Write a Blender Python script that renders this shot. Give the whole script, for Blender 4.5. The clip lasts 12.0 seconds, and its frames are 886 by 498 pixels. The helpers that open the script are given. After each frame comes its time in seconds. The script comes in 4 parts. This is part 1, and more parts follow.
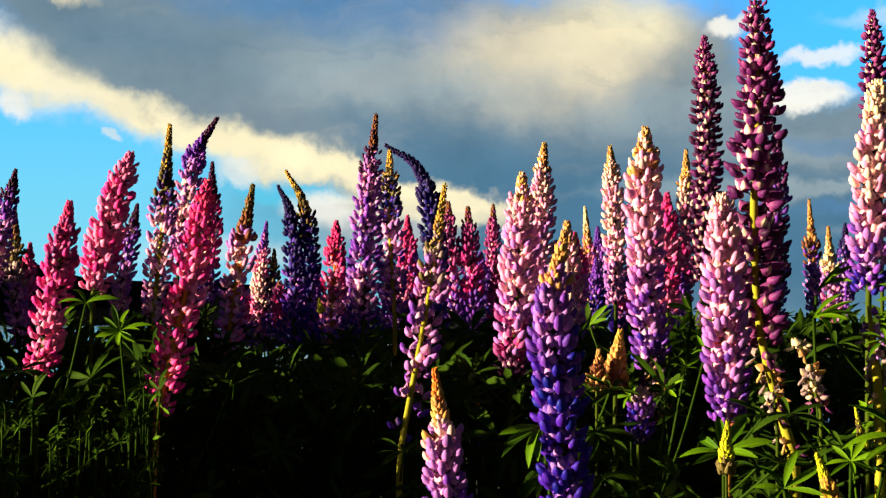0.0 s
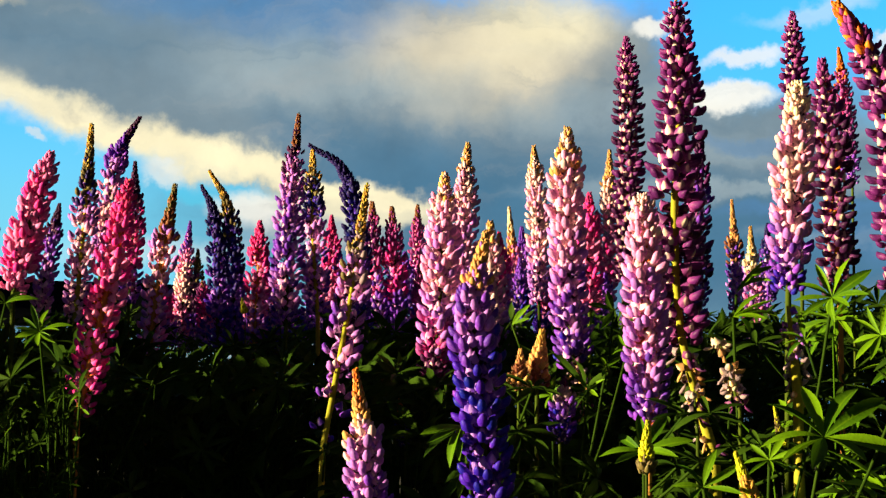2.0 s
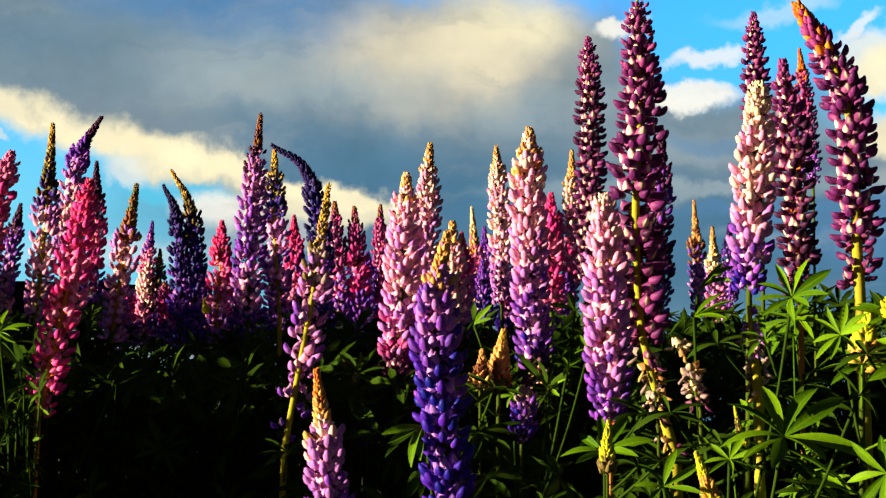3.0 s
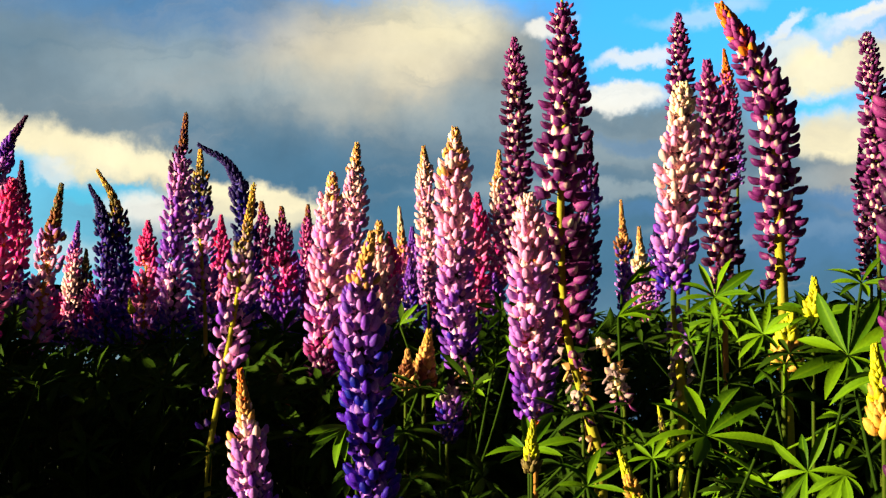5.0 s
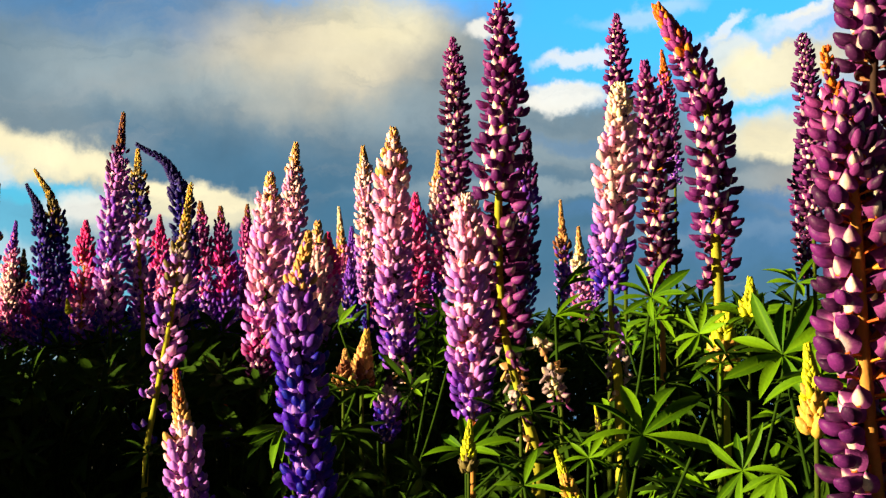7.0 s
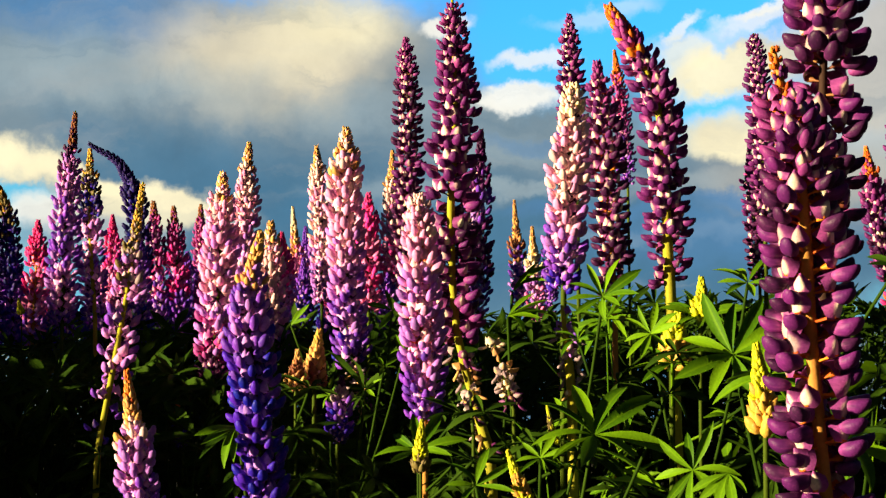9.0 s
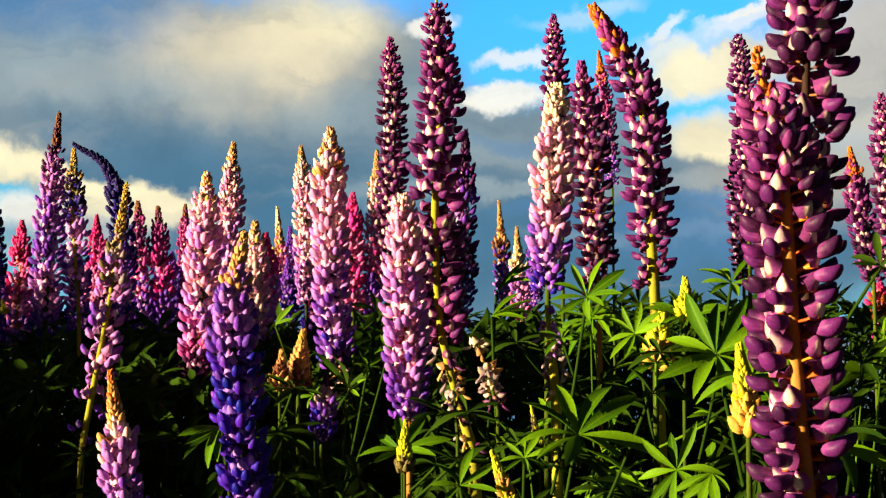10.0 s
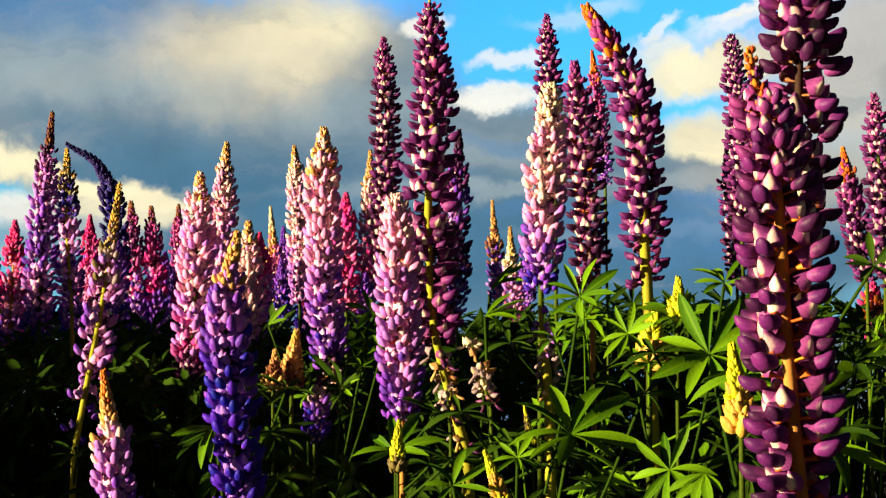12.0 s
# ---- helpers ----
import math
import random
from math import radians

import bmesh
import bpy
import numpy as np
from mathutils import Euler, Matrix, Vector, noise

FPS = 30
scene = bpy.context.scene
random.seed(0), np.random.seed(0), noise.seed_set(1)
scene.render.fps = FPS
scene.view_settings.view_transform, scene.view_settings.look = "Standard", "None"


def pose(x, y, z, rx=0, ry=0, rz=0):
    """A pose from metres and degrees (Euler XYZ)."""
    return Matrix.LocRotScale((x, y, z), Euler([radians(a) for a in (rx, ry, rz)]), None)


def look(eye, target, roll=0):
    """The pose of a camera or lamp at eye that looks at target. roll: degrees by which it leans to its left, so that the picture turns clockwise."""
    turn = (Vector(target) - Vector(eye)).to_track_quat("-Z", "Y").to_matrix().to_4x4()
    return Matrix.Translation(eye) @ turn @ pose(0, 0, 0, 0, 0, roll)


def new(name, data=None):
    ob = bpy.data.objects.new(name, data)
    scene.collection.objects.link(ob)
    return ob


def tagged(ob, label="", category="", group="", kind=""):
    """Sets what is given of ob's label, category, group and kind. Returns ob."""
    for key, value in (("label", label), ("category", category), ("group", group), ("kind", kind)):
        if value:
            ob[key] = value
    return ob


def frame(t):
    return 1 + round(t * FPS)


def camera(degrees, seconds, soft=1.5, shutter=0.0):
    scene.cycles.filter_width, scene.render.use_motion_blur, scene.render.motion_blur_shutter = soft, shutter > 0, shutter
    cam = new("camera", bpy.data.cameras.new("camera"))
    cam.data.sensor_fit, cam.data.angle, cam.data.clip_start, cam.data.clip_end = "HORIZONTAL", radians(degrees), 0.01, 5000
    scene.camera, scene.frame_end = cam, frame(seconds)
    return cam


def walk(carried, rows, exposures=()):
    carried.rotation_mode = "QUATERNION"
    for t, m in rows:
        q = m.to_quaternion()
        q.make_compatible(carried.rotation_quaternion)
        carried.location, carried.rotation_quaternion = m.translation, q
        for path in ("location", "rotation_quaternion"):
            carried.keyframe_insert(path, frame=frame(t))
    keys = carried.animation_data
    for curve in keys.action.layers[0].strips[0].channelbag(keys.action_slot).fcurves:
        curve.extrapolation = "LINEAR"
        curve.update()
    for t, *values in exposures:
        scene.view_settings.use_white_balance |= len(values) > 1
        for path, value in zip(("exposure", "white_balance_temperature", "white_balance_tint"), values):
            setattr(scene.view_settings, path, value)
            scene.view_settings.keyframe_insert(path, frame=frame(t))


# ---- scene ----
# Lupins by a lake at low sun: the camera turns with a long lens and slides 2 cm to the right, 0.82 m above the ground.
EYE = 0.82
SPREAD = 3721.0
cam = camera(24.0, 12.0, soft=1.35)


SLIDE = 0.0196 / 573.0


def turned(step):
    from_middle = step - 287.0
    return pose(SLIDE * from_middle, 0, EYE, 92.0, 0, 0) @ pose(0, 0, 0, 0, -math.degrees(0.953 * from_middle / SPREAD), 0)


PAN = [(0.0, 0), (0.5, 32), (1.0, 68), (1.5, 103), (2.0, 138), (2.5, 171), (3.0, 206), (3.5, 240), (4.0, 274),
       (4.5, 307), (5.0, 338), (5.5, 367), (6.0, 396), (6.5, 423), (7.0, 448), (7.5, 472), (8.0, 494), (8.5, 514),
       (9.0, 532), (9.5, 548), (10.0, 560), (10.5, 568), (11.0, 571), (11.5, 572), (12.0, 572)]
walk(cam, [(t, turned(s)) for t, s in PAN])

# ---- sun and sky ----
SUN_TURN, SUN_HEIGHT = 73.0, 5.5
sun_data = bpy.data.lights.new("sun", "SUN")
sun_data.energy, sun_data.angle, sun_data.color = 5.0, radians(0.6), (1.0, 0.82, 0.47)
sun = new("sun", sun_data)
_a, _e = radians(SUN_TURN), radians(SUN_HEIGHT)
sun.matrix_world = look((-20 * math.sin(_a), -20 * math.cos(_a), 20 * math.tan(_e)), (0, 0, 0))

world = bpy.data.worlds.new("evening_sky")
scene.world = world
world.use_nodes = True
WT = world.node_tree
WT.nodes.clear()


def link(tree, a, b):
    tree.links.new(a, b)


def math_node(tree, op, a, b=None, c=None, clamp=False):
    n = tree.nodes.new("ShaderNodeMath")
    n.operation, n.use_clamp = op, clamp
    for i, v in enumerate((a, b, c)):
        if v is None:
            continue
        if isinstance(v, (int, float)):
            n.inputs[i].default_value = v
        else:
            link(tree, v, n.inputs[i])
    return n.outputs[0]


def mix_node(tree, fac, a, b, blend="MIX"):
    n = tree.nodes.new("ShaderNodeMix")
    n.data_type, n.blend_type = "RGBA", blend
    for sock, v in ((n.inputs[0], fac), (n.inputs[6], a), (n.inputs[7], b)):
        if isinstance(v, (int, float)):
            sock.default_value = v
        elif isinstance(v, tuple):
            sock.default_value = (*v, 1.0)
        else:
            link(tree, v, sock)
    return n.outputs[2]


def noise_node(tree, vec, scale, detail=4.0, rough=0.55, distort=0.0):
    n = tree.nodes.new("ShaderNodeTexNoise")
    n.inputs["Scale"].default_value, n.inputs["Detail"].default_value = scale, detail
    n.inputs["Roughness"].default_value, n.inputs["Distortion"].default_value = rough, distort
    if vec is not None:
        link(tree, vec, n.inputs["Vector"])
    return n


def ramp(tree, value, lo, hi):
    n = tree.nodes.new("ShaderNodeMapRange")
    n.interpolation_type = "SMOOTHSTEP"
    n.inputs[1].default_value, n.inputs[2].default_value = lo, hi
    link(tree, value, n.inputs[0])
    return n.outputs[0]


def build_sky(tree):
    """Clear evening sky with cloud masses, laid out by compass angle and height in degrees."""
    coord = tree.nodes.new("ShaderNodeTexCoord").outputs["Generated"]
    split = tree.nodes.new("ShaderNodeSeparateXYZ")
    link(tree, coord, split.inputs[0])
    az = math_node(tree, "MULTIPLY", math_node(tree, "ARCTAN2", split.outputs[0], split.outputs[1]), 180 / math.pi)
    el = math_node(tree, "MULTIPLY", math_node(tree, "ARCSINE", split.outputs[2]), 180 / math.pi)
    warp_a = noise_node(tree, coord, 14.0, 6.0, 0.6)
    warp_b = noise_node(tree, coord, 23.0, 6.0, 0.6)
    fine = noise_node(tree, coord, 55.0, 6.0, 0.62)
    az_w = math_node(tree, "ADD", az, math_node(tree, "MULTIPLY", math_node(tree, "SUBTRACT", warp_a.outputs[0], 0.5), 3.4))
    el_w = math_node(tree, "ADD", el, math_node(tree, "MULTIPLY", math_node(tree, "SUBTRACT", warp_b.outputs[0], 0.5), 1.7))
    el_w = math_node(tree, "ADD", el_w, math_node(tree, "MULTIPLY", math_node(tree, "SUBTRACT", fine.outputs[0], 0.5), 0.8))

    def cloud(a, e, ra, re, tilt=0.0, soft=0.5, amount=1.0):
        c, s = math.cos(radians(tilt)), math.sin(radians(tilt))
        da, de = math_node(tree, "SUBTRACT", az_w, a), math_node(tree, "SUBTRACT", el_w, e)
        p = math_node(tree, "ADD", math_node(tree, "MULTIPLY", da, c / ra), math_node(tree, "MULTIPLY", de, s / ra))
        q = math_node(tree, "ADD", math_node(tree, "MULTIPLY", da, -s / re), math_node(tree, "MULTIPLY", de, c / re))
        r = math_node(tree, "SQRT", math_node(tree, "ADD", math_node(tree, "MULTIPLY", p, p), math_node(tree, "MULTIPLY", q, q)))
        m = ramp(tree, r, 1.0 + soft * 0.5, 1.0 - soft * 0.5)
        return math_node(tree, "MULTIPLY", m, amount)

    air = tree.nodes.new("ShaderNodeTexSky")
    air.sky_type, air.sun_disc = "NISHITA", False
    air.sun_elevation, air.sun_rotation = radians(SUN_HEIGHT), radians(180 + SUN_TURN)
    air.air_density, air.dust_density, air.ozone_density = 1.0, 0.6, 2.0
    clear = mix_node(tree, 1.0, air.outputs[0], (0.055, 0.27, 0.60), "MULTIPLY")
    low = ramp(tree, el, 8.0, 1.0)
    colour = mix_node(tree, math_node(tree, "MULTIPLY", low, 0.75), clear, (0.25, 0.76, 1.05))

    slate, deep, pale, unseen_dark = (0.205, 0.29, 0.345), (0.075, 0.20, 0.32), (0.76, 0.68, 0.50), (0.008, 0.012, 0.034)
    cream, white, blue_grey = (1.06, 0.95, 0.62), (1.0, 0.97, 0.86), (0.10, 0.25, 0.46)
    # dark blue cover added to the sky out of view, to deepen and tint shade
    unseen_cover = ramp(tree, noise_node(tree, coord, 2.2, 7.0, 0.6).outputs[0], 0.26, 0.40)
    behind = ramp(tree, math_node(tree, "ABSOLUTE", az), 19.0, 30.0)
    high = ramp(tree, el, 9.5, 17.0)
    away = math_node(tree, "MAXIMUM", behind, high)
    colour = mix_node(tree, math_node(tree, "MULTIPLY", unseen_cover, away), colour, unseen_dark)
    cover = math_node(tree, "MULTIPLY", unseen_cover, away)
    for shade, a, e, ra, re, tilt, soft, amount in CLOUDS:
        tone = {"slate": slate, "deep": deep, "pale": pale, "silver": (0.36, 0.45, 0.48), "haze": (0.62, 0.56, 0.45), "cream": cream, "white": white, "blue": blue_grey, "clear": clear}[shade]
        fac = cloud(a, e, ra, re, tilt, soft, amount)
        cover = math_node(tree, "MULTIPLY", cover, math_node(tree, "SUBTRACT", 1.0, fac)) if shade == "clear" else math_node(tree, "MAXIMUM", cover, fac)
        colour = mix_node(tree, fac, colour, tone)
    lump = noise_node(tree, coord, 19.0, 6.0, 0.62, 0.4).outputs[0]
    colour = mix_node(tree, math_node(tree, "MULTIPLY", ramp(tree, lump, 0.52, 0.72), math_node(tree, "MULTIPLY", cover, 0.30)), colour, (0.10, 0.15, 0.21))
    flat = tree.nodes.new("ShaderNodeCombineXYZ")
    link(tree, math_node(tree, "MULTIPLY", az_w, 0.12), flat.inputs[0])
    link(tree, math_node(tree, "MULTIPLY", el_w, 0.62), flat.inputs[1])
    streak = noise_node(tree, flat.outputs[0], 1.0, 6.0, 0.6, 0.6).outputs[0]
    colour = mix_node(tree, math_node(tree, "MULTIPLY", ramp(tree, streak, 0.50, 0.70), math_node(tree, "MULTIPLY", cover, 0.28)), colour, (0.46, 0.47, 0.45))
    colour = mix_node(tree, math_node(tree, "MULTIPLY", ramp(tree, streak, 0.48, 0.30), math_node(tree, "MULTIPLY", cover, 0.30)), colour, (0.085, 0.19, 0.29))
    mottle = math_node(tree, "ADD", 0.80, math_node(tree, "MULTIPLY", noise_node(tree, coord, 30.0, 5.0, 0.6).outputs[0], 0.40))
    colour = mix_node(tree, cover, colour, mix_node(tree, 1.0, colour, mottle, "MULTIPLY"))
    back = tree.nodes.new("ShaderNodeBackground")
    link(tree, colour, back.inputs[0])
    back.inputs[1].default_value = 0.329
    out = tree.nodes.new("ShaderNodeOutputWorld")
    link(tree, back.outputs[0], out.inputs[0])


CLOUDS = []


def bank(tone, angle, height, half_width, half_height, tilt, soft, amount):
    """One cloud of the sky, in degrees, over those before it."""
    CLOUDS.append((tone, angle, height, half_width, half_height, tilt, soft, amount))


bank("slate", -7.75, 7.56, 11.70, 2.47, -12, 0.5, 1.00)
bank("slate", 1.34, 4.17, 8.62, 4.63, -4, 0.4, 1.00)
bank("slate", -3.74, 4.94, 6.47, 2.01, -8, 0.5, 1.00)
bank("slate", 10.58, 2.62, 8.62, 2.31, 0, 0.6, 1.00)
bank("deep", 0.26, 2.31, 8.62, 2.31, -5, 1.1, 1.00)
bank("deep", -5.59, 4.63, 4.31, 0.93, -12, 1.2, 0.60)
bank("deep", 10.58, 2.01, 6.78, 1.93, 0, 1.1, 1.00)
bank("blue", -6.51, 8.64, 4.62, 1.23, -10, 1.2, 0.95)
bank("blue", -9.75, 8.95, 1.85, 0.62, -6, 1.2, 0.50)
bank("slate", -11.44, 6.25, 4.62, 1.16, -15, 0.5, 1.00)
bank("cream", -11.75, 5.31, 3.70, 0.43, -17, 1.5, 1.00)
bank("cream", -14.37, 8.86, 0.92, 0.25, -5, 1.2, 0.80)
bank("cream", -16.37, 6.94, 2.46, 0.74, -22, 1.5, 1.00)
bank("cream", -8.67, 4.72, 2.31, 0.37, -15, 1.5, 1.00)
bank("cream", -6.36, 3.95, 1.85, 0.34, -15, 1.5, 0.90)
bank("cream", -4.67, 3.09, 2.46, 0.43, -6, 0.9, 0.80)
bank("pale", -0.51, 7.17, 2.77, 1.31, 10, 1.3, 0.95)
bank("cream", -0.05, 7.87, 2.46, 0.93, 15, 1.3, 0.55)
bank("silver", -6.51, 6.79, 2.62, 0.93, -6, 1.3, 0.75)
bank("silver", -3.13, 6.48, 1.85, 0.62, 0, 1.3, 0.50)
bank("pale", -2.82, 7.71, 2.00, 1.08, 5, 1.4, 0.60)
bank("silver", 1.80, 5.86, 3.39, 0.62, 5, 1.4, 0.50)
bank("silver", 2.88, 3.55, 2.46, 0.34, 0, 1.4, 0.60)
bank("silver", 5.50, 4.78, 2.16, 0.39, 0, 1.4, 0.50)
bank("silver", 10.12, 3.70, 1.85, 0.28, 0, 1.4, 0.55)
bank("deep", -12.83, 7.87, 3.08, 0.77, -10, 1.4, 0.35)
bank("clear", -8.36, 3.70, 1.39, 0.34, -10, 0.8, 0.80)
bank("clear", 6.27, 7.71, 2.31, 1.70, 10, 0.6, 0.95)
bank("clear", 8.88, 8.18, 4.00, 1.16, 0, 0.6, 0.90)
bank("clear", 10.66, 5.52, 0.92, 0.25, 0, 1.0, 0.80)
bank("white", 3.73, 8.15, 0.69, 0.28, 10, 0.8, 0.85)
bank("white", 5.88, 7.13, 0.95, 0.23, 8, 0.9, 0.75)
bank("white", 5.57, 6.05, 1.02, 0.37, 6, 0.7, 0.90)
bank("cream", 1.03, 8.33, 1.23, 0.93, 0, 1.2, 0.50)
bank("white", -7.44, 3.12, 0.92, 0.49, -10, 1.0, 0.85)
bank("white", -5.74, 2.47, 1.85, 0.37, -4, 1.1, 0.40)
bank("white", -9.90, 2.01, 2.46, 0.37, 0, 1.3, 0.35)
bank("white", -9.75, 4.17, 0.62, 0.28, 0, 1.0, 0.60)
bank("white", -13.83, 5.04, 0.28, 0.12, 0, 0.9, 0.50)
bank("white", -16.14, 5.86, 0.46, 0.34, 0, 0.9, 0.80)
bank("cream", 11.35, 6.90, 2.10, 0.69, 14, 0.7, 0.95)
bank("cream", 11.81, 5.09, 1.69, 0.62, 0, 0.9, 0.90)
bank("haze", 16.3, 6.79, 3.8, 2.62, 0, 0.9, 0.92)
bank("haze", 14.27, 3.70, 3.08, 0.93, 0, 1.2, 0.60)
bank("cream", 11.58, 4.81, 1.39, 0.52, -4, 0.9, 0.95)
bank("cream", 12.89, 4.32, 1.39, 0.25, -4, 1.0, 0.70)
bank("silver", 6.42, 3.70, 2.00, 0.22, 2, 1.2, 0.70)
bank("silver", 9.04, 2.31, 2.46, 0.19, -2, 1.2, 0.60)
bank("silver", 12.58, 2.47, 1.85, 0.19, 0, 1.2, 0.60)
bank("blue", 7.65, 3.09, 2.16, 0.22, 0, 1.1, 0.60)
bank("blue", 12.27, 3.24, 1.85, 0.22, 0, 1.1, 0.80)
bank("blue", 6.27, 4.94, 1.23, 0.22, 0, 1.1, 0.50)
bank("white", 11.96, 8.36, 1.08, 0.14, 18, 1.0, 0.80)
bank("white", 9.81, 7.87, 0.77, 0.15, 22, 0.9, 0.70)
bank("white", 11.81, 8.10, 1.23, 0.22, 20, 1.0, 0.70)
bank("white", 7.65, 8.48, 1.39, 0.30, 10, 1.0, 0.35)
bank("cream", 9.81, 7.25, 0.92, 0.46, 0, 1.0, 0.70)
bank("cream", -6.10, 4.05, 2.60, 0.28, -14, 1.1, 1.00)
bank("cream", -4.00, 3.40, 1.60, 0.20, -14, 1.1, 0.90)
bank("blue", 11.00, 2.40, 3.20, 0.75, 0, 1.2, 0.65)
build_sky(WT)
scene.view_settings.exposure = 1.604


# ---- materials ----
def material(name, rough=0.6):
    m = bpy.data.materials.new(name)
    m.use_nodes = True
    b = m.node_tree.nodes["Principled BSDF"]
    b.inputs["Roughness"].default_value = rough
    return m, m.node_tree, b


def deepen(rgb, by):
    grey = sum(rgb) / 3
    return tuple(min(0.92, max(0.003, grey + (c - grey) * by)) for c in rgb)


def petal(name, rgb, banner, blaze, vary=0.5, rough=0.5, thin=0.07):
    """Petals of one colour: the banner takes a second colour, its middle a pale blaze, the ends deepen, and veins run along."""
    rgb, banner = deepen(rgb, 1.22), deepen(banner, 1.15)
    m, t, b = material(name, rough)
    geo, info = t.nodes.new("ShaderNodeNewGeometry"), t.nodes.new("ShaderNodeObjectInfo")
    mark = t.nodes.new("ShaderNodeAttribute")
    mark.attribute_name = "pattern"
    share = t.nodes.new("ShaderNodeSeparateColor")
    link(t, mark.outputs["Color"], share.inputs[0])
    co = geo.outputs["Position"]
    rnd = math_node(t, "FRACT", math_node(t, "ADD", geo.outputs["Random Per Island"], info.outputs["Random"]))
    grain, veins = noise_node(t, co, 240.0, 3.0), noise_node(t, co, 900.0, 2.0)
    ragged = math_node(t, "ADD", share.outputs[0], math_node(t, "MULTIPLY", math_node(t, "SUBTRACT", grain.outputs[0], 0.5), 0.7))
    base = mix_node(t, math_node(t, "MULTIPLY", ramp(t, ragged, 0.15, 0.95), 0.90), rgb, banner)
    base = mix_node(t, math_node(t, "MULTIPLY", ramp(t, share.outputs[2], 0.55, 1.0), 0.40), base, tuple(c * 0.75 for c in rgb))
    pale = math_node(t, "ADD", share.outputs[1], math_node(t, "MULTIPLY", math_node(t, "SUBTRACT", grain.outputs[0], 0.5), 0.35))
    pale = math_node(t, "MULTIPLY", ramp(t, pale, 0.15, 0.65), math_node(t, "ADD", 0.40, math_node(t, "MULTIPLY", rnd, 0.55)))
    base = mix_node(t, pale, base, blaze)
    k = math_node(t, "ADD", 1.0 - vary * 0.5, math_node(t, "MULTIPLY", rnd, vary))
    k = math_node(t, "MULTIPLY", k, math_node(t, "ADD", 0.66, math_node(t, "MULTIPLY", grain.outputs[0], 0.68)))
    base = mix_node(t, 1.0, base, k, "MULTIPLY")
    shift = t.nodes.new("ShaderNodeHueSaturation")
    link(t, math_node(t, "ADD", 0.485, math_node(t, "MULTIPLY", rnd, 0.03)), shift.inputs["Hue"])
    link(t, base, shift.inputs["Color"])
    base = shift.outputs[0]
    stretch = t.nodes.new("ShaderNodeMapping")
    stretch.inputs["Scale"].default_value = (2.0, 22.0, 22.0)
    link(t, t.nodes.new("ShaderNodeTexCoord").outputs["Object"], stretch.inputs["Vector"])
    lines = noise_node(t, stretch.outputs[0], 1.0, 3.0, 0.6)
    base = mix_node(t, math_node(t, "MULTIPLY", ramp(t, lines.outputs[0], 0.48, 0.70), 0.35), base, tuple(c * 0.45 for c in rgb))
    base = mix_node(t, math_node(t, "MULTIPLY", ramp(t, lines.outputs[0], 0.46, 0.28), 0.25), base, banner)
    link(t, base, b.inputs["Base Color"])
    b.inputs["Specular IOR Level"].default_value = 0.18
    bump = t.nodes.new("ShaderNodeBump")
    bump.inputs["Strength"].default_value, bump.inputs["Distance"].default_value = 0.25, 0.001
    link(t, veins.outputs[0], bump.inputs["Height"])
    link(t, bump.outputs[0], b.inputs["Normal"])
    glow = t.nodes.new("ShaderNodeBsdfTranslucent")
    link(t, mix_node(t, 1.0, base, (1.0, 0.80, 0.75), "MULTIPLY"), glow.inputs[0])
    mix = t.nodes.new("ShaderNodeMixShader")
    mix.inputs[0].default_value = thin
    link(t, b.outputs[0], mix.inputs[1])
    link(t, glow.outputs[0], mix.inputs[2])
    link(t, mix.outputs[0], t.nodes["Material Output"].inputs[0])
    return m


def leaf_material(name, dark, light, thin=0.3, gloss=0.02):
    m, t, b = material(name, 0.55)
    geo, info = t.nodes.new("ShaderNodeNewGeometry"), t.nodes.new("ShaderNodeObjectInfo")
    co = geo.outputs["Position"]
    b.inputs["Specular IOR Level"].default_value = gloss
    rnd = math_node(t, "FRACT", math_node(t, "ADD", geo.outputs["Random Per Island"], info.outputs["Random"]))
    big, small = noise_node(t, co, 35.0, 3.0), noise_node(t, co, 420.0, 3.0)
    f = math_node(t, "MULTIPLY", math_node(t, "ADD", math_node(t, "MULTIPLY", rnd, 0.9), math_node(t, "MULTIPLY", big.outputs[0], 0.5)), 0.72, clamp=True)
    base = mix_node(t, f, dark, light)
    base = mix_node(t, 1.0, base, math_node(t, "ADD", 0.7, math_node(t, "MULTIPLY", small.outputs[0], 0.6)), "MULTIPLY")
    mark = t.nodes.new("ShaderNodeAttribute")
    mark.attribute_name = "pattern"
    share = t.nodes.new("ShaderNodeSeparateColor")
    link(t, mark.outputs["Color"], share.inputs[0])
    base = mix_node(t, math_node(t, "MULTIPLY", ramp(t, share.outputs[0], 0.72, 0.98), 0.45), base, light)
    link(t, base, b.inputs["Base Color"])
    bump = t.nodes.new("ShaderNodeBump")
    bump.inputs["Strength"].default_value, bump.inputs["Distance"].default_value = 0.3, 0.001
    link(t, small.outputs[0], bump.inputs["Height"])
    link(t, bump.outputs[0], b.inputs["Normal"])
    glow = t.nodes.new("ShaderNodeBsdfTranslucent")
    link(t, base, glow.inputs[0])
    mix = t.nodes.new("ShaderNodeMixShader")
    mix.inputs[0].default_value = thin
    link(t, b.outputs[0], mix.inputs[1])
    link(t, glow.outputs[0], mix.inputs[2])
    link(t, mix.outputs[0], t.nodes["Material Output"].inputs[0])
    return m


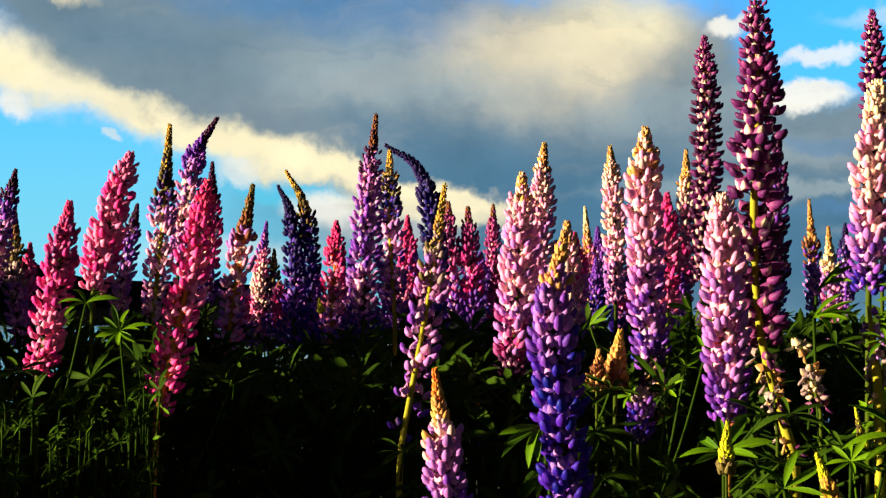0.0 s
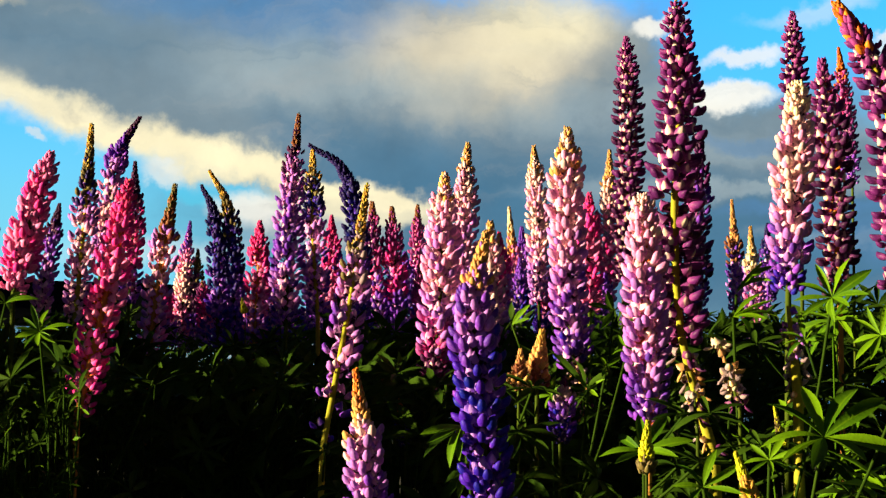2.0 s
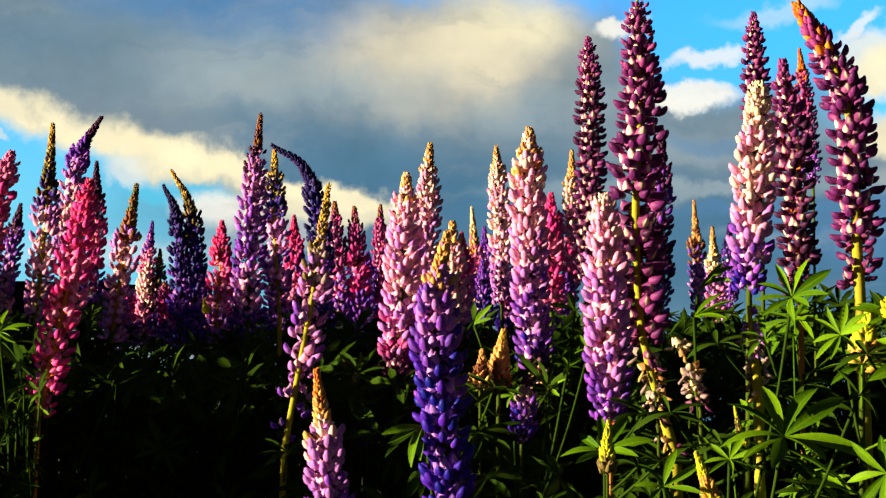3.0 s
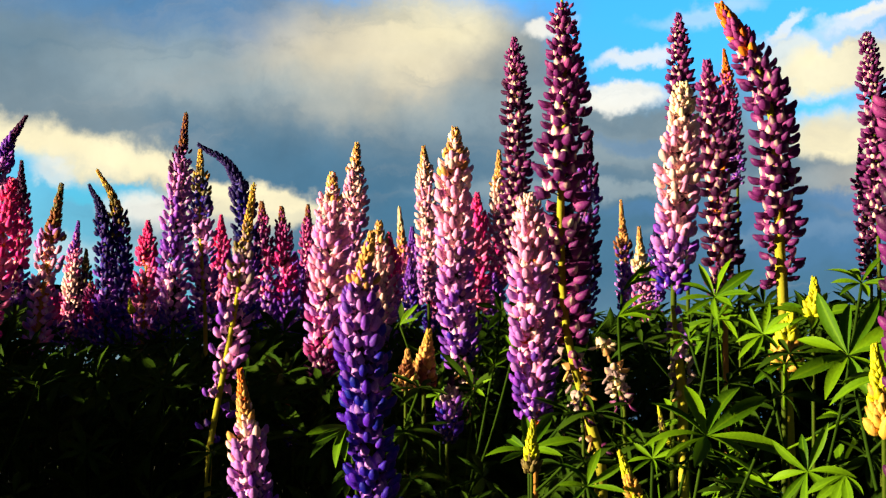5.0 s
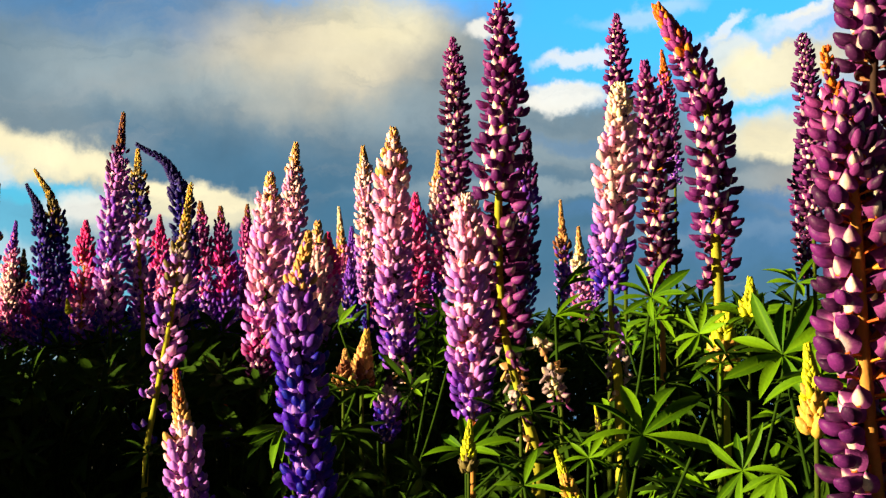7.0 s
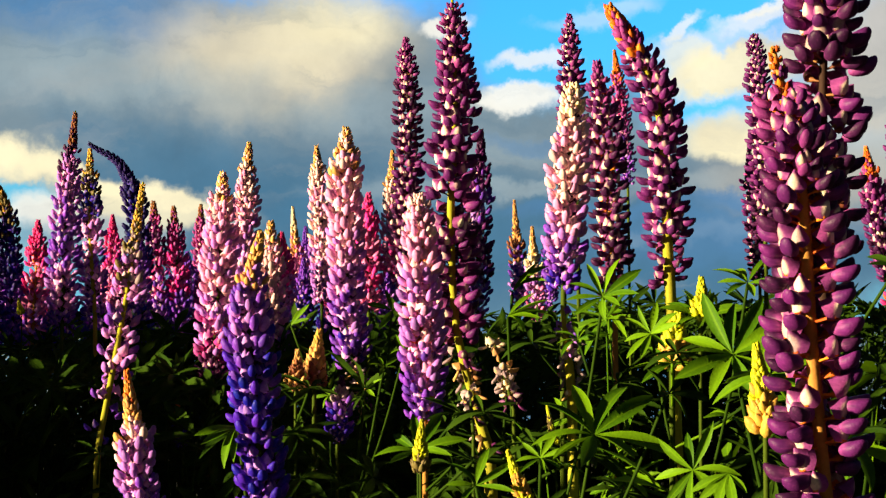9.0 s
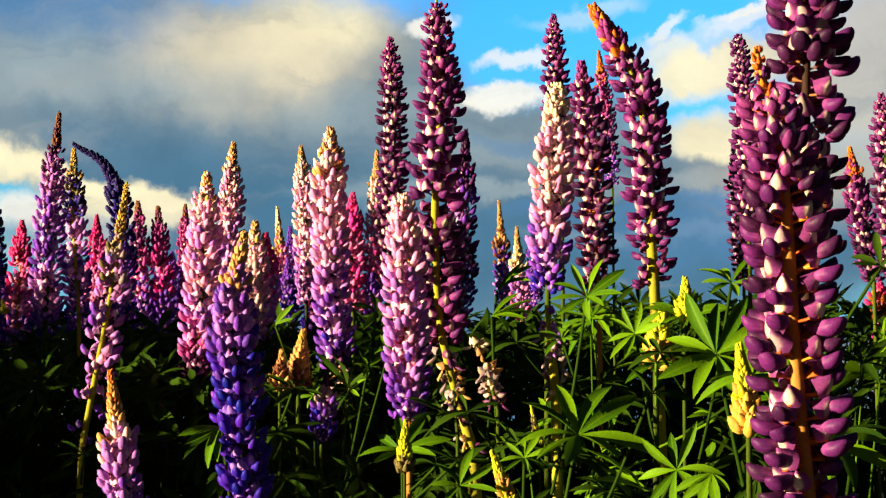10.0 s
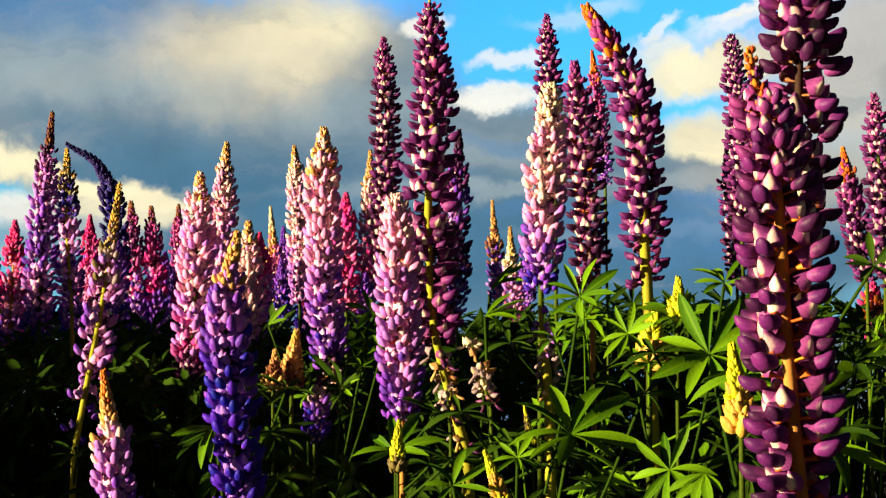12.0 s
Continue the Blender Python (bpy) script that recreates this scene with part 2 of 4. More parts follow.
TONES = {
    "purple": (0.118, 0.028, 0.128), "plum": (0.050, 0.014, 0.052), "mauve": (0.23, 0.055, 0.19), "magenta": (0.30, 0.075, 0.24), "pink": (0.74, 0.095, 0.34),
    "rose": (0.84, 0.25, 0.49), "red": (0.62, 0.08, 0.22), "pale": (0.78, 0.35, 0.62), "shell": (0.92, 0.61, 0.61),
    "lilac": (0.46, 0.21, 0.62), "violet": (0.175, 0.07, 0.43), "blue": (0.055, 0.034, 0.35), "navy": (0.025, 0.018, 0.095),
    "cream": (0.86, 0.70, 0.50), "tan": (0.59, 0.33, 0.145), "brown": (0.22, 0.09, 0.05), "olive": (0.15, 0.115, 0.05),
    "lime": (0.48, 0.47, 0.07), "gold": (0.57, 0.35, 0.11), "ash": (0.34, 0.25, 0.27), "ivory": (0.90, 0.76, 0.55),
    "orange": (0.58, 0.17, 0.06)}
LIGHTER = {"purple": "magenta", "mauve": "magenta", "plum": "mauve", "violet": "lilac", "blue": "violet", "lilac": "pale", "pale": "shell", "pink": "rose",
           "rose": "pale", "magenta": "pink", "red": "pink", "navy": "blue"}
PETALS = {}


def petals(tone, blaze):
    if (tone, blaze) not in PETALS:
        PETALS[tone, blaze] = petal(tone + "_petal", TONES[tone], TONES[LIGHTER.get(tone, tone)], TONES[blaze])
    return PETALS[tone, blaze]


STEM_GREEN = leaf_material("stem_green", (0.022, 0.045, 0.004), (0.075, 0.105, 0.009), 0.0)
STEM_YELLOW = leaf_material("stem_yellow", (0.26, 0.25, 0.02), (0.46, 0.40, 0.035), 0.0)
STEM_DARK = leaf_material("stem_purple", (0.02, 0.012, 0.012), (0.06, 0.03, 0.02), 0.0)
STEM_ORANGE = leaf_material("stem_orange", (0.40, 0.17, 0.04), (0.55, 0.28, 0.06), 0.0)
# one leaf colour twice: shade is darkened into the first, sunlight into the second
LEAF_SHADED = leaf_material("lupin_leaf_shaded", (0.010, 0.030, 0.003), (0.036, 0.072, 0.005), 0.06)
LEAF_SUNLIT = leaf_material("lupin_leaf_sunlit", (0.007, 0.058, 0.002), (0.16, 0.31, 0.004), 0.16, 0.08)


def shade_smooth(me):
    me.polygons.foreach_set("use_smooth", [True] * len(me.polygons))


def mesh_from(name, verts, faces, mats, slots=None, pattern=None):
    me = bpy.data.meshes.new(name)
    me.from_pydata([tuple(v) for v in verts], [], faces)
    for m in mats:
        me.materials.append(m)
    if slots is not None:
        me.polygons.foreach_set("material_index", slots)
    if pattern is not None:
        layer = me.attributes.new("pattern", "FLOAT_COLOR", "POINT")
        layer.data.foreach_set("color", np.hstack([np.array(pattern, float), np.ones((len(pattern), 1))]).ravel())
    shade_smooth(me)
    me.update()
    return me


def part(name, me, parent, label=""):
    ob = new(name, me)
    ob.parent = parent
    if label:
        tagged(ob, label)
    return ob


# ---- shapes of a lupin ----
def tube(points, radii, sides=8):
    verts, faces = [], []
    n = len(points)
    for i, (p, r) in enumerate(zip(points, radii)):
        d = (points[min(i + 1, n - 1)] - points[max(i - 1, 0)]).normalized()
        a = d.cross(Vector((0.3, 1, 0.1))).normalized()
        b = d.cross(a)
        for k in range(sides):
            w = 2 * math.pi * k / sides
            verts.append(p + (a * math.cos(w) + b * math.sin(w)) * r)
    for i in range(n - 1):
        for k in range(sides):
            q = (k + 1) % sides
            faces.append((i * sides + k, i * sides + q, (i + 1) * sides + q, (i + 1) * sides + k))
    faces.append(tuple(range(sides))[::-1])
    faces.append(tuple((n - 1) * sides + k for k in range(sides)))
    return verts, faces


def floret_shape(rings=5, sides=8, wilt=0.0, fat=1.0, across=7, up=6):
    """One pea flower, unit reach along +x: swollen wings and a folded banner (0), stalk and calyx (1).
    Its pattern, point by point: share of the banner's colour, of the pale blaze, and the way from base to end."""
    verts, faces, slots, pattern = [], [], [], []

    def add(vs, fs, sl, pt):
        o = len(verts)
        verts.extend(tuple(v) for v in vs)
        faces.extend(tuple(i + o for i in f) for f in fs)
        slots.extend(sl)
        pattern.extend(pt)

    # wings: a swollen pouch, creased on top, blunt at its end, which turns a little up
    cx, cz, ax = 0.65 + 0.04 * fat, -0.15 - 0.10 * wilt, 0.20 + 0.13 * fat
    ay, az = 0.240 * fat * (1 - 0.5 * wilt), 0.200 * (0.4 + 0.6 * fat) * (1 - 0.4 * wilt)
    vs, fs, pt = [], [], []
    for i in range(rings + 1):
        u = -math.cos(math.pi * i / rings)
        r = max(0.0, 1 - u * u) ** 0.46 * (1 + 0.05 * u) + 0.012
        for k in range(sides):
            w = 2 * math.pi * k / sides
            cy, sz = math.cos(w), math.sin(w)
            crease = 1.0 - 0.30 * max(0.0, sz) ** 5 - 0.12 * max(0.0, -sz) ** 6
            vs.append((cx + ax * u, ay * r * cy, cz + az * r * sz * crease + (0.07 - 0.25 * wilt) * u * abs(u) - 0.05 * (1 - u * u)))
            # banner colour at the wing's base; its top is tinted too, as if lit
            pt.append((max(0.0, min(1.0, 0.30 - 0.75 * u + 0.25 * sz)), 0.0, 0.5 + 0.5 * u))
    for i in range(rings):
        for k in range(sides):
            q = (k + 1) % sides
            fs.append((i * sides + k, i * sides + q, (i + 1) * sides + q, (i + 1) * sides + k))
    fs += [tuple(range(sides))[::-1], tuple(rings * sides + k for k in range(sides))]
    add(vs, fs, [0] * len(fs), pt)
    # banner: a rounded sheet standing over the wings, both sides folded back from a pale middle
    vs, fs, pt = [], [], []
    for j in range(up):
        h = j / (up - 1)
        for i in range(across):
            q = i / (across - 1) * 2 - 1
            half = (0.08 + 0.19 * math.sin(math.pi * min(0.93, 0.18 + h * 0.75))) * (0.55 + 0.45 * fat)
            x = 0.47 + 0.30 * h - 0.30 * q * q * (0.30 + h) - 0.20 * h * h
            z = -0.06 + 0.50 * h * (0.6 + 0.4 * fat) - 0.13 * q * q * h
            vs.append((x, q * half, z))
            pt.append((1.0, math.exp(-(q / 0.48) ** 2) * max(0.0, min(1.0, (0.95 - h) / 0.40)) * min(1.0, 0.25 + 3.0 * h), h))
    for j in range(up - 1):
        for i in range(across - 1):
            p = j * across + i
            fs.append((p, p + 1, p + across + 1, p + across))
    add(vs, fs, [0] * len(fs), pt)
    # stalk and calyx
    vs, fs = tube([Vector((0, 0, -0.06)), Vector((0.2, 0, -0.03)), Vector((0.36, 0, 0.0)), Vector((0.48, 0, 0.03))],
                  [0.025, 0.03, 0.08, 0.10], 5 if rings > 4 else 3)
    add(vs, fs, [1] * len(fs), [(0.0, 0.0, 0.0)] * len(vs))
    return verts, faces, slots, pattern


def bud_shape(rings=4, sides=6):
    """One closed bud, unit length, leaning up along its stalk."""
    verts, faces = [], []
    for i in range(rings + 1):
        u = i / rings
        r = 0.26 * math.sin(math.pi * min(1.0, 0.12 + u * 0.86)) + 0.01
        for k in range(sides):
            w = 2 * math.pi * k / sides
            verts.append((0.10 + 0.9 * u, r * math.cos(w), r * math.sin(w) + 0.12 * u * u))
    for i in range(rings):
        for k in range(sides):
            q = (k + 1) % sides
            faces.append((i * sides + k, i * sides + q, (i + 1) * sides + q, (i + 1) * sides + k))
    faces.append(tuple(range(sides))[::-1])
    faces.append(tuple(rings * sides + k for k in range(sides)))
    return verts, faces, [0] * len(faces), [(0.0, 0.0, 0.2)] * len(verts)


SHAPES = {"close": floret_shape(9, 14, 0.0, 0.82, 11, 9), "full": floret_shape(7, 10, 0.0, 0.80, 9, 7), "fine": floret_shape(5, 8, 0.0, 0.74, 7, 5),
          "far": floret_shape(4, 6, 0.0, 0.90, 5, 3), "far_fine": floret_shape(4, 6, 0.0, 0.74, 5, 3), "wilted": floret_shape(4, 6, 1.0, 1.0, 5, 4), "bud": bud_shape(), "far_bud": bud_shape(3, 5)}
SHARED = {}


def shared_floret(kind, tone, blaze, stalk):
    key = (kind, tone, blaze, stalk)
    if key not in SHARED:
        v, f, s, p = SHAPES[kind]
        SHARED[key] = mesh_from("floret", v, f, [petals(tone, blaze)] + ([petals(stalk, blaze)] if stalk else []), s, p)
    return SHARED[key]


def joined(name, shape_rows, mats):
    """Many copies of small shapes as one mesh. Rows: shape, matrix, material slots for the shape's own slots."""
    vs, fs, ss, ps, o = [], [], [], [], 0
    for (v, f, s, *p), m, remap in shape_rows:
        arr = np.array(v) @ np.array(m.to_3x3()).T + np.array(m.translation)
        vs.append(arr)
        fs.extend(tuple(i + o for i in q) for q in f)
        ss.extend(remap[i] for i in s)
        ps.extend(p[0] if p else [(0.0, 0.0, 0.0)] * len(v))
        o += len(v)
    return mesh_from(name, np.concatenate(vs).tolist(), fs, mats, ss, ps)


def curve_points(anchor, n):
    """Smooth line through the anchors (Catmull-Rom), n pieces a span."""
    p = [anchor[0] * 2 - anchor[1], *anchor, anchor[-1] * 2 - anchor[-2]]
    out = []
    for i in range(1, len(p) - 2):
        for k in range(n):
            t = k / n
            a, b, c, d = p[i - 1], p[i], p[i + 1], p[i + 2]
            out.append(0.5 * ((2 * b) + (c - a) * t + (2 * a - 5 * b + 4 * c - d) * t * t + (3 * b - a - 3 * c + d) * t ** 3))
    out.append(anchor[-1])
    return out


def along(points, s):
    """Point and heading at the share s of a line's length."""
    lens = [(points[i + 1] - points[i]).length for i in range(len(points) - 1)]
    goal = s * sum(lens)
    for i, l in enumerate(lens):
        if goal <= l or i == len(lens) - 1:
            return points[i].lerp(points[i + 1], goal / max(l, 1e-9)), (points[i + 1] - points[i]).normalized()
        goal -= l


def leaflet_shape(length, width, fold=0.25, droop=0.3, steps=6):
    """A pointed leaflet along +x, folded along its midrib and bending down."""
    verts, faces, pattern = [], [], []
    for i in range(steps + 1):
        u = i / steps
        pattern += [(0.0, 0.0, u), (1.0, 0.0, u), (0.0, 0.0, u)]
        half = width * 0.5 * (math.sin(math.pi * u ** 1.25) ** 0.75 if 0 < u < 1 else 0.05)
        x, z = length * u * (1 - 0.12 * droop * u), -length * droop * u * u * 0.5
        verts += [(x, -half, z + half * fold), (x, 0, z), (x, half, z + half * fold)]
    for i in range(steps):
        a = i * 3
        faces += [(a, a + 1, a + 4, a + 3), (a + 1, a + 2, a + 5, a + 4)]
    return verts, faces, [0] * len(faces), pattern


LEAFLETS = [leaflet_shape(1.0, w, f, d, 7) for w, f, d in ((0.20, 0.60, 0.25), (0.225, 0.5, 0.5), (0.18, 0.75, 0.1), (0.21, 0.55, 0.75))]
LEAFLETS_SLIM = [leaflet_shape(1.0, w, f, d, 3) for w, f, d in ((0.22, 0.35, 0.25), (0.25, 0.25, 0.5), (0.2, 0.5, 0.1))]


def palm_rows(m, size, count, rng, spread=2 * math.pi, cup=0.2, shapes=LEAFLETS):
    rows = []
    for k in range(count):
        w = spread * (k / count - 0.5) + rng.uniform(-0.1, 0.1)
        l = size * rng.uniform(0.78, 1.08) * (1.0 - 0.25 * abs(w) / math.pi)
        rows.append((rng.choice(shapes), m @ Matrix.Rotation(w, 4, "Z") @ Matrix.Rotation(-cup + rng.uniform(-0.2, 0.2), 4, "Y")
                     @ Matrix.Rotation(rng.uniform(-0.6, 0.6), 4, "X") @ Matrix.Diagonal((l, l, l, 1)), (0,)))
    return rows


STEM_LEAVES = {}


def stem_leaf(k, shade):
    """A leaf on its own stalk, from the stem out along +x; four shapes, in the shaded or the sunlit copy of the leaf
    colour.
    """
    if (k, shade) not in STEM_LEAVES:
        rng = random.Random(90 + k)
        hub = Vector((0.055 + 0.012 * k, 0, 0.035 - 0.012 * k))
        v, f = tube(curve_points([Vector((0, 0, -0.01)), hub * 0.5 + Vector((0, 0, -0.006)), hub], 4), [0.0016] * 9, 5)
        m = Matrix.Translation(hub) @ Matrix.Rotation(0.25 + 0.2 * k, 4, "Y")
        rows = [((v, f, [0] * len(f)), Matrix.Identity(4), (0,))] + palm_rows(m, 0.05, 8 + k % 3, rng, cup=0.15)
        STEM_LEAVES[(k, shade)] = joined("leaf", rows, [LEAF_SHADED if shade else LEAF_SUNLIT])
    return STEM_LEAVES[(k, shade)]


def tone_at(tones, s, rng):
    """Tones run from the tip (0) to the foot (1) of the spike, with a ragged change from one to the next."""
    x = min(0.999, max(0.0, s + rng.uniform(-0.11, 0.11))) * len(tones)
    return tones[int(x)]


def lupin(tip, foot, width, tones, label, mid=None, buds=0.22, blaze="ivory", single=False, spacing=1.0,
          wilt=0.0, bud_tone=None, plump=1.0, stem=None, gap=0.0, thick=1.0, fine=False, close=False, taper=0.36, fade=2.0, ends="lilac", bare=2.0, foot_thick=1.1, leaves=5, shade=True, group="lupins in the bed"):
    """A lupin with its flower spike from tip down to foot, on a stem that goes on to the ground."""
    rng = random.Random(int(1000 * (tip[0] * 7.3 + tip[2] * 3.1 + foot[0] * 5.7)))
    tip, foot = Vector(tip), Vector(foot)
    if mid is None:
        bow = (foot - tip).length * rng.uniform(-0.02, 0.02)
        mid = [tip.lerp(foot, 0.5) + Vector((bow, 0, 0))]
    spine = curve_points([tip, *(Vector(p) for p in mid), foot], 10)
    root = Vector((foot.x + (foot.x - tip.x) * 0.25, foot.y, -0.02))
    stem_mat = stem or STEM_GREEN
    plant = new("lupin")
    plant.location = (root.x, root.y, 0)
    tagged(plant, label, "lupin", group)
    base = Vector((root.x, root.y, 0))
    local = [p - base for p in spine]
    length = sum((local[i + 1] - local[i]).length for i in range(len(local) - 1))
    below = curve_points([local[-2], local[-1], local[-1].lerp(root - base, 0.45) + Vector(((foot.x - tip.x) * 0.10, 0, 0)), root - base], 5)[5:]
    stalk = local + below[1:]
    r0 = 0.0042 * thick * width / 0.055
    v, f = tube(stalk, [r0 * (0.35 + 0.65 * min(1.0, i / 14)) * (1.0 + (foot_thick - 1.0) * min(1.0, max(0.0, (i - len(local) + 6) / 6))) for i in range(len(stalk))], 8)
    part("stem", mesh_from("stem", v, f, [stem_mat]), plant)
    for k in range(leaves):
        high = min(foot.z, 0.79) * (0.97 - 0.05 * k - rng.uniform(0, 0.02))
        low = local[-1].lerp(root - base, (foot.z - high) / (foot.z + 0.02))
        ob = part("leaf", stem_leaf(k % 4, shade), plant)
        ob.matrix_basis = Matrix.Translation(low) @ Matrix.Rotation(rng.uniform(-2.9, -0.2), 4, "Z") @ Matrix.Diagonal((*[rng.uniform(0.8, 1.15)] * 3, 1))
    reach = width * 0.5
    step = spacing * width * (0.150 if fine else (0.195 if blaze == "ivory" else 0.172))
    if not single:
        step *= 1.18
    rows, s, turn = [], 0.018, rng.uniform(0, 6)
    while s < 1.0:
        wide = min(1.0, 0.26 + 0.74 * (s / taper) ** 0.65) if buds > 0 else 1.0
        tail = 1.0 - 0.25 * max(0.0, (s - 0.8) / 0.2)
        here, heading = along(local, s)
        up = -heading
        young = s < buds
        ring = (8 if close else 7) if not young else 6
        if wilt:
            ring = 4
        turn += 0.52 + rng.uniform(-0.12, 0.12)
        for k in range(ring):
            old = s + rng.uniform(-0.02, 0.02) > fade
            if not young and rng.random() < gap * (0.7 + 0.8 * s) + wilt * 0.3 + (0.45 if old else 0.0):
                continue
            is_bud = s + rng.uniform(-0.03, 0.03) < buds
            w = turn + 2 * math.pi * k / ring + rng.uniform(-0.22, 0.22)
            side = up.orthogonal().normalized()
            out = (Matrix.Rotation(w, 3, up) @ side).normalized()
            if s + rng.uniform(-0.06, 0.06) > bare and out.y < -0.84 and rng.random() < 0.88:
                continue
            ripe = min(1.0, max(0.0, (s - buds) / 0.45))
            lift = 0.55 + 0.65 * (1.0 - s / max(buds, 0.01)) if is_bud else (0.78 - 0.35 * ripe if fine else 0.42 - 0.40 * ripe) + rng.uniform(-0.22, 0.22)
            lift -= 0.7 * (1.0 if old else wilt) * rng.random()
            xa = (out * math.cos(lift) + up * math.sin(lift)).normalized()
            ya = up.cross(xa).normalized()
            za = xa.cross(ya)
            roll = rng.uniform(-0.25, 0.25)
            ya, za = ya * math.cos(roll) + za * math.sin(roll), za * math.cos(roll) - ya * math.sin(roll)
            size = reach * wide * tail * rng.uniform(0.84, 1.12)
            if old:
                size *= 0.68
            if is_bud:
                size = reach * max(0.17, min(wide, 0.25 + 0.65 * s / max(buds, 0.01)) * (0.5 if close else 0.72)) * plump * rng.uniform(0.85, 1.1)
            m = Matrix(((xa.x, ya.x, za.x, 0), (xa.y, ya.y, za.y, 0), (xa.z, ya.z, za.z, 0), (0, 0, 0, 1)))
            shift = heading * rng.uniform(-0.35, 0.35) * step * wide
            m = Matrix.Translation(here + shift + out * r0 * 0.5) @ m @ Matrix.Diagonal((size, size, size, 1))
            rows.append((is_bud, m, rng.choice(("ash", "plum", ends, "tan")) if old else (bud_tone if is_bud and bud_tone and rng.random() < 1.15 - s / buds else tone_at(tones, s, rng)), old))
        s += (step * (0.30 + 0.25 * wide) if young else step * max(0.5, wide)) / length
    stalk_tone = "olive" if wilt else ("brown" if stem_mat is STEM_DARK else ("orange" if stem_mat is STEM_ORANGE else "plum"))
    opened = "close" if close else ("fine" if fine else "full")
    if single:
        for is_bud, m, tone, old in rows:
            kind = "bud" if is_bud else ("wilted" if rng.random() < (0.8 if old else wilt) else opened)
            me = shared_floret(kind, tone, blaze, "" if is_bud else stalk_tone)
            ob = part("bud" if is_bud else "floret", me, plant)
            ob.matrix_basis = m
    else:
        names = sorted({r[2] for r in rows} | {stalk_tone})
        slot = {n: i for i, n in enumerate(names)}
        shapes = []
        for is_bud, m, tone, old in rows:
            if is_bud:
                shapes.append((SHAPES["far_bud"], m, (slot[tone],)))
            else:
                body = SHAPES["wilted"] if rng.random() < (0.8 if old else wilt) else SHAPES["far_fine" if fine else "far"]
                shapes.append((body, m, (slot[tone], slot[stalk_tone])))
        ob = part("flower_spike", joined("flower_spike", shapes, [petals(n, blaze) for n in names]), plant)
        tagged(ob, kind="stuff")
    return plant


LEAFLET_MESH = {}


def leaf(plant, at, size, face=(0, -0.6, 0.8), spin=0.0, count=10, bright=True, cup=0.38, spread=2 * math.pi, drop=0.12):
    """A palmate leaf of a plant: a stalk up from the stem to its hub, and leaflets spread round the hub."""
    rng = random.Random(int(abs(at[0] * 9100 + at[2] * 5300)))
    base = plant.location
    hub = Vector(at) - base
    mat = LEAF_SUNLIT if bright else LEAF_SHADED
    z = (Vector(face) + Vector((-0.15, 0, 0))).normalized()
    x = Vector((math.cos(spin), 0.0, math.sin(spin)))
    x = (x - z * x.dot(z)).normalized()
    y = z.cross(x)
    m = Matrix(((x.x, y.x, z.x, hub.x), (x.y, y.y, z.y, hub.y), (x.z, y.z, z.z, hub.z), (0, 0, 0, 1)))
    start = Vector((0, 0, hub.z - drop - 0.10))
    v, f = tube(curve_points([start, start.lerp(hub, 0.6) - Vector((0, 0, 0.02)), hub - z * 0.001], 5), [0.0015] * 11, 6)
    stalk = part("leaf", mesh_from("leaf", v, f, [LEAF_SHADED]), plant)
    for shape, lm, _ in palm_rows(m, size, count, rng, spread, cup):
        key = (LEAFLETS.index(shape), bright)
        if key not in LEAFLET_MESH:
            LEAFLET_MESH[key] = mesh_from("leaflet", *shape[:2], [mat], None, shape[3])
        ob = part("leaflet", LEAFLET_MESH[key], stalk)
        ob.matrix_basis = lm
    return stalk


# ---- ground, lake, far shore ----
def ground_height(x, y):
    r = math.hypot(x, y)
    fall = min(1.0, max(0.0, (r - 14.0) / 60.0))
    far = min(1.0, max(0.0, (r - 74.0) / 400.0))
    return 0.02 * noise.noise((x * 0.7, y * 0.7, 0)) - 5.0 * fall * fall * (3 - 2 * fall) - 6.0 * far


def build_ground():
    verts, faces, n = [(0, 0, ground_height(0, 0))], [], 72
    radii = [0.6 * 1.13 ** i for i in range(72)]
    radii = [r for r in radii if r < 4600]
    for r in radii:
        for k in range(n):
            w = 2 * math.pi * k / n
            verts.append((r * math.cos(w), r * math.sin(w), ground_height(r * math.cos(w), r * math.sin(w))))
    for k in range(n):
        faces.append((0, 1 + k, 1 + (k + 1) % n))
    for i in range(len(radii) - 1):
        for k in range(n):
            a, b = 1 + i * n + k, 1 + i * n + (k + 1) % n
            faces.append((a, a + n, b + n, b))
    m, t, b = material("meadow_soil", 0.95)
    co = t.nodes.new("ShaderNodeTexCoord").outputs["Object"]
    base = mix_node(t, noise_node(t, co, 1.3, 6.0).outputs[0], (0.03, 0.045, 0.015), (0.09, 0.08, 0.04))
    base = mix_node(t, math_node(t, "MULTIPLY", noise_node(t, co, 40.0, 5.0).outputs[0], 0.6), base, (0.05, 0.035, 0.02))
    link(t, base, b.inputs["Base Color"])
    tagged(new("ground", mesh_from("ground", verts, faces, [m])), "dark grassy soil sloping down to the lake shore", "ground", kind="structure")


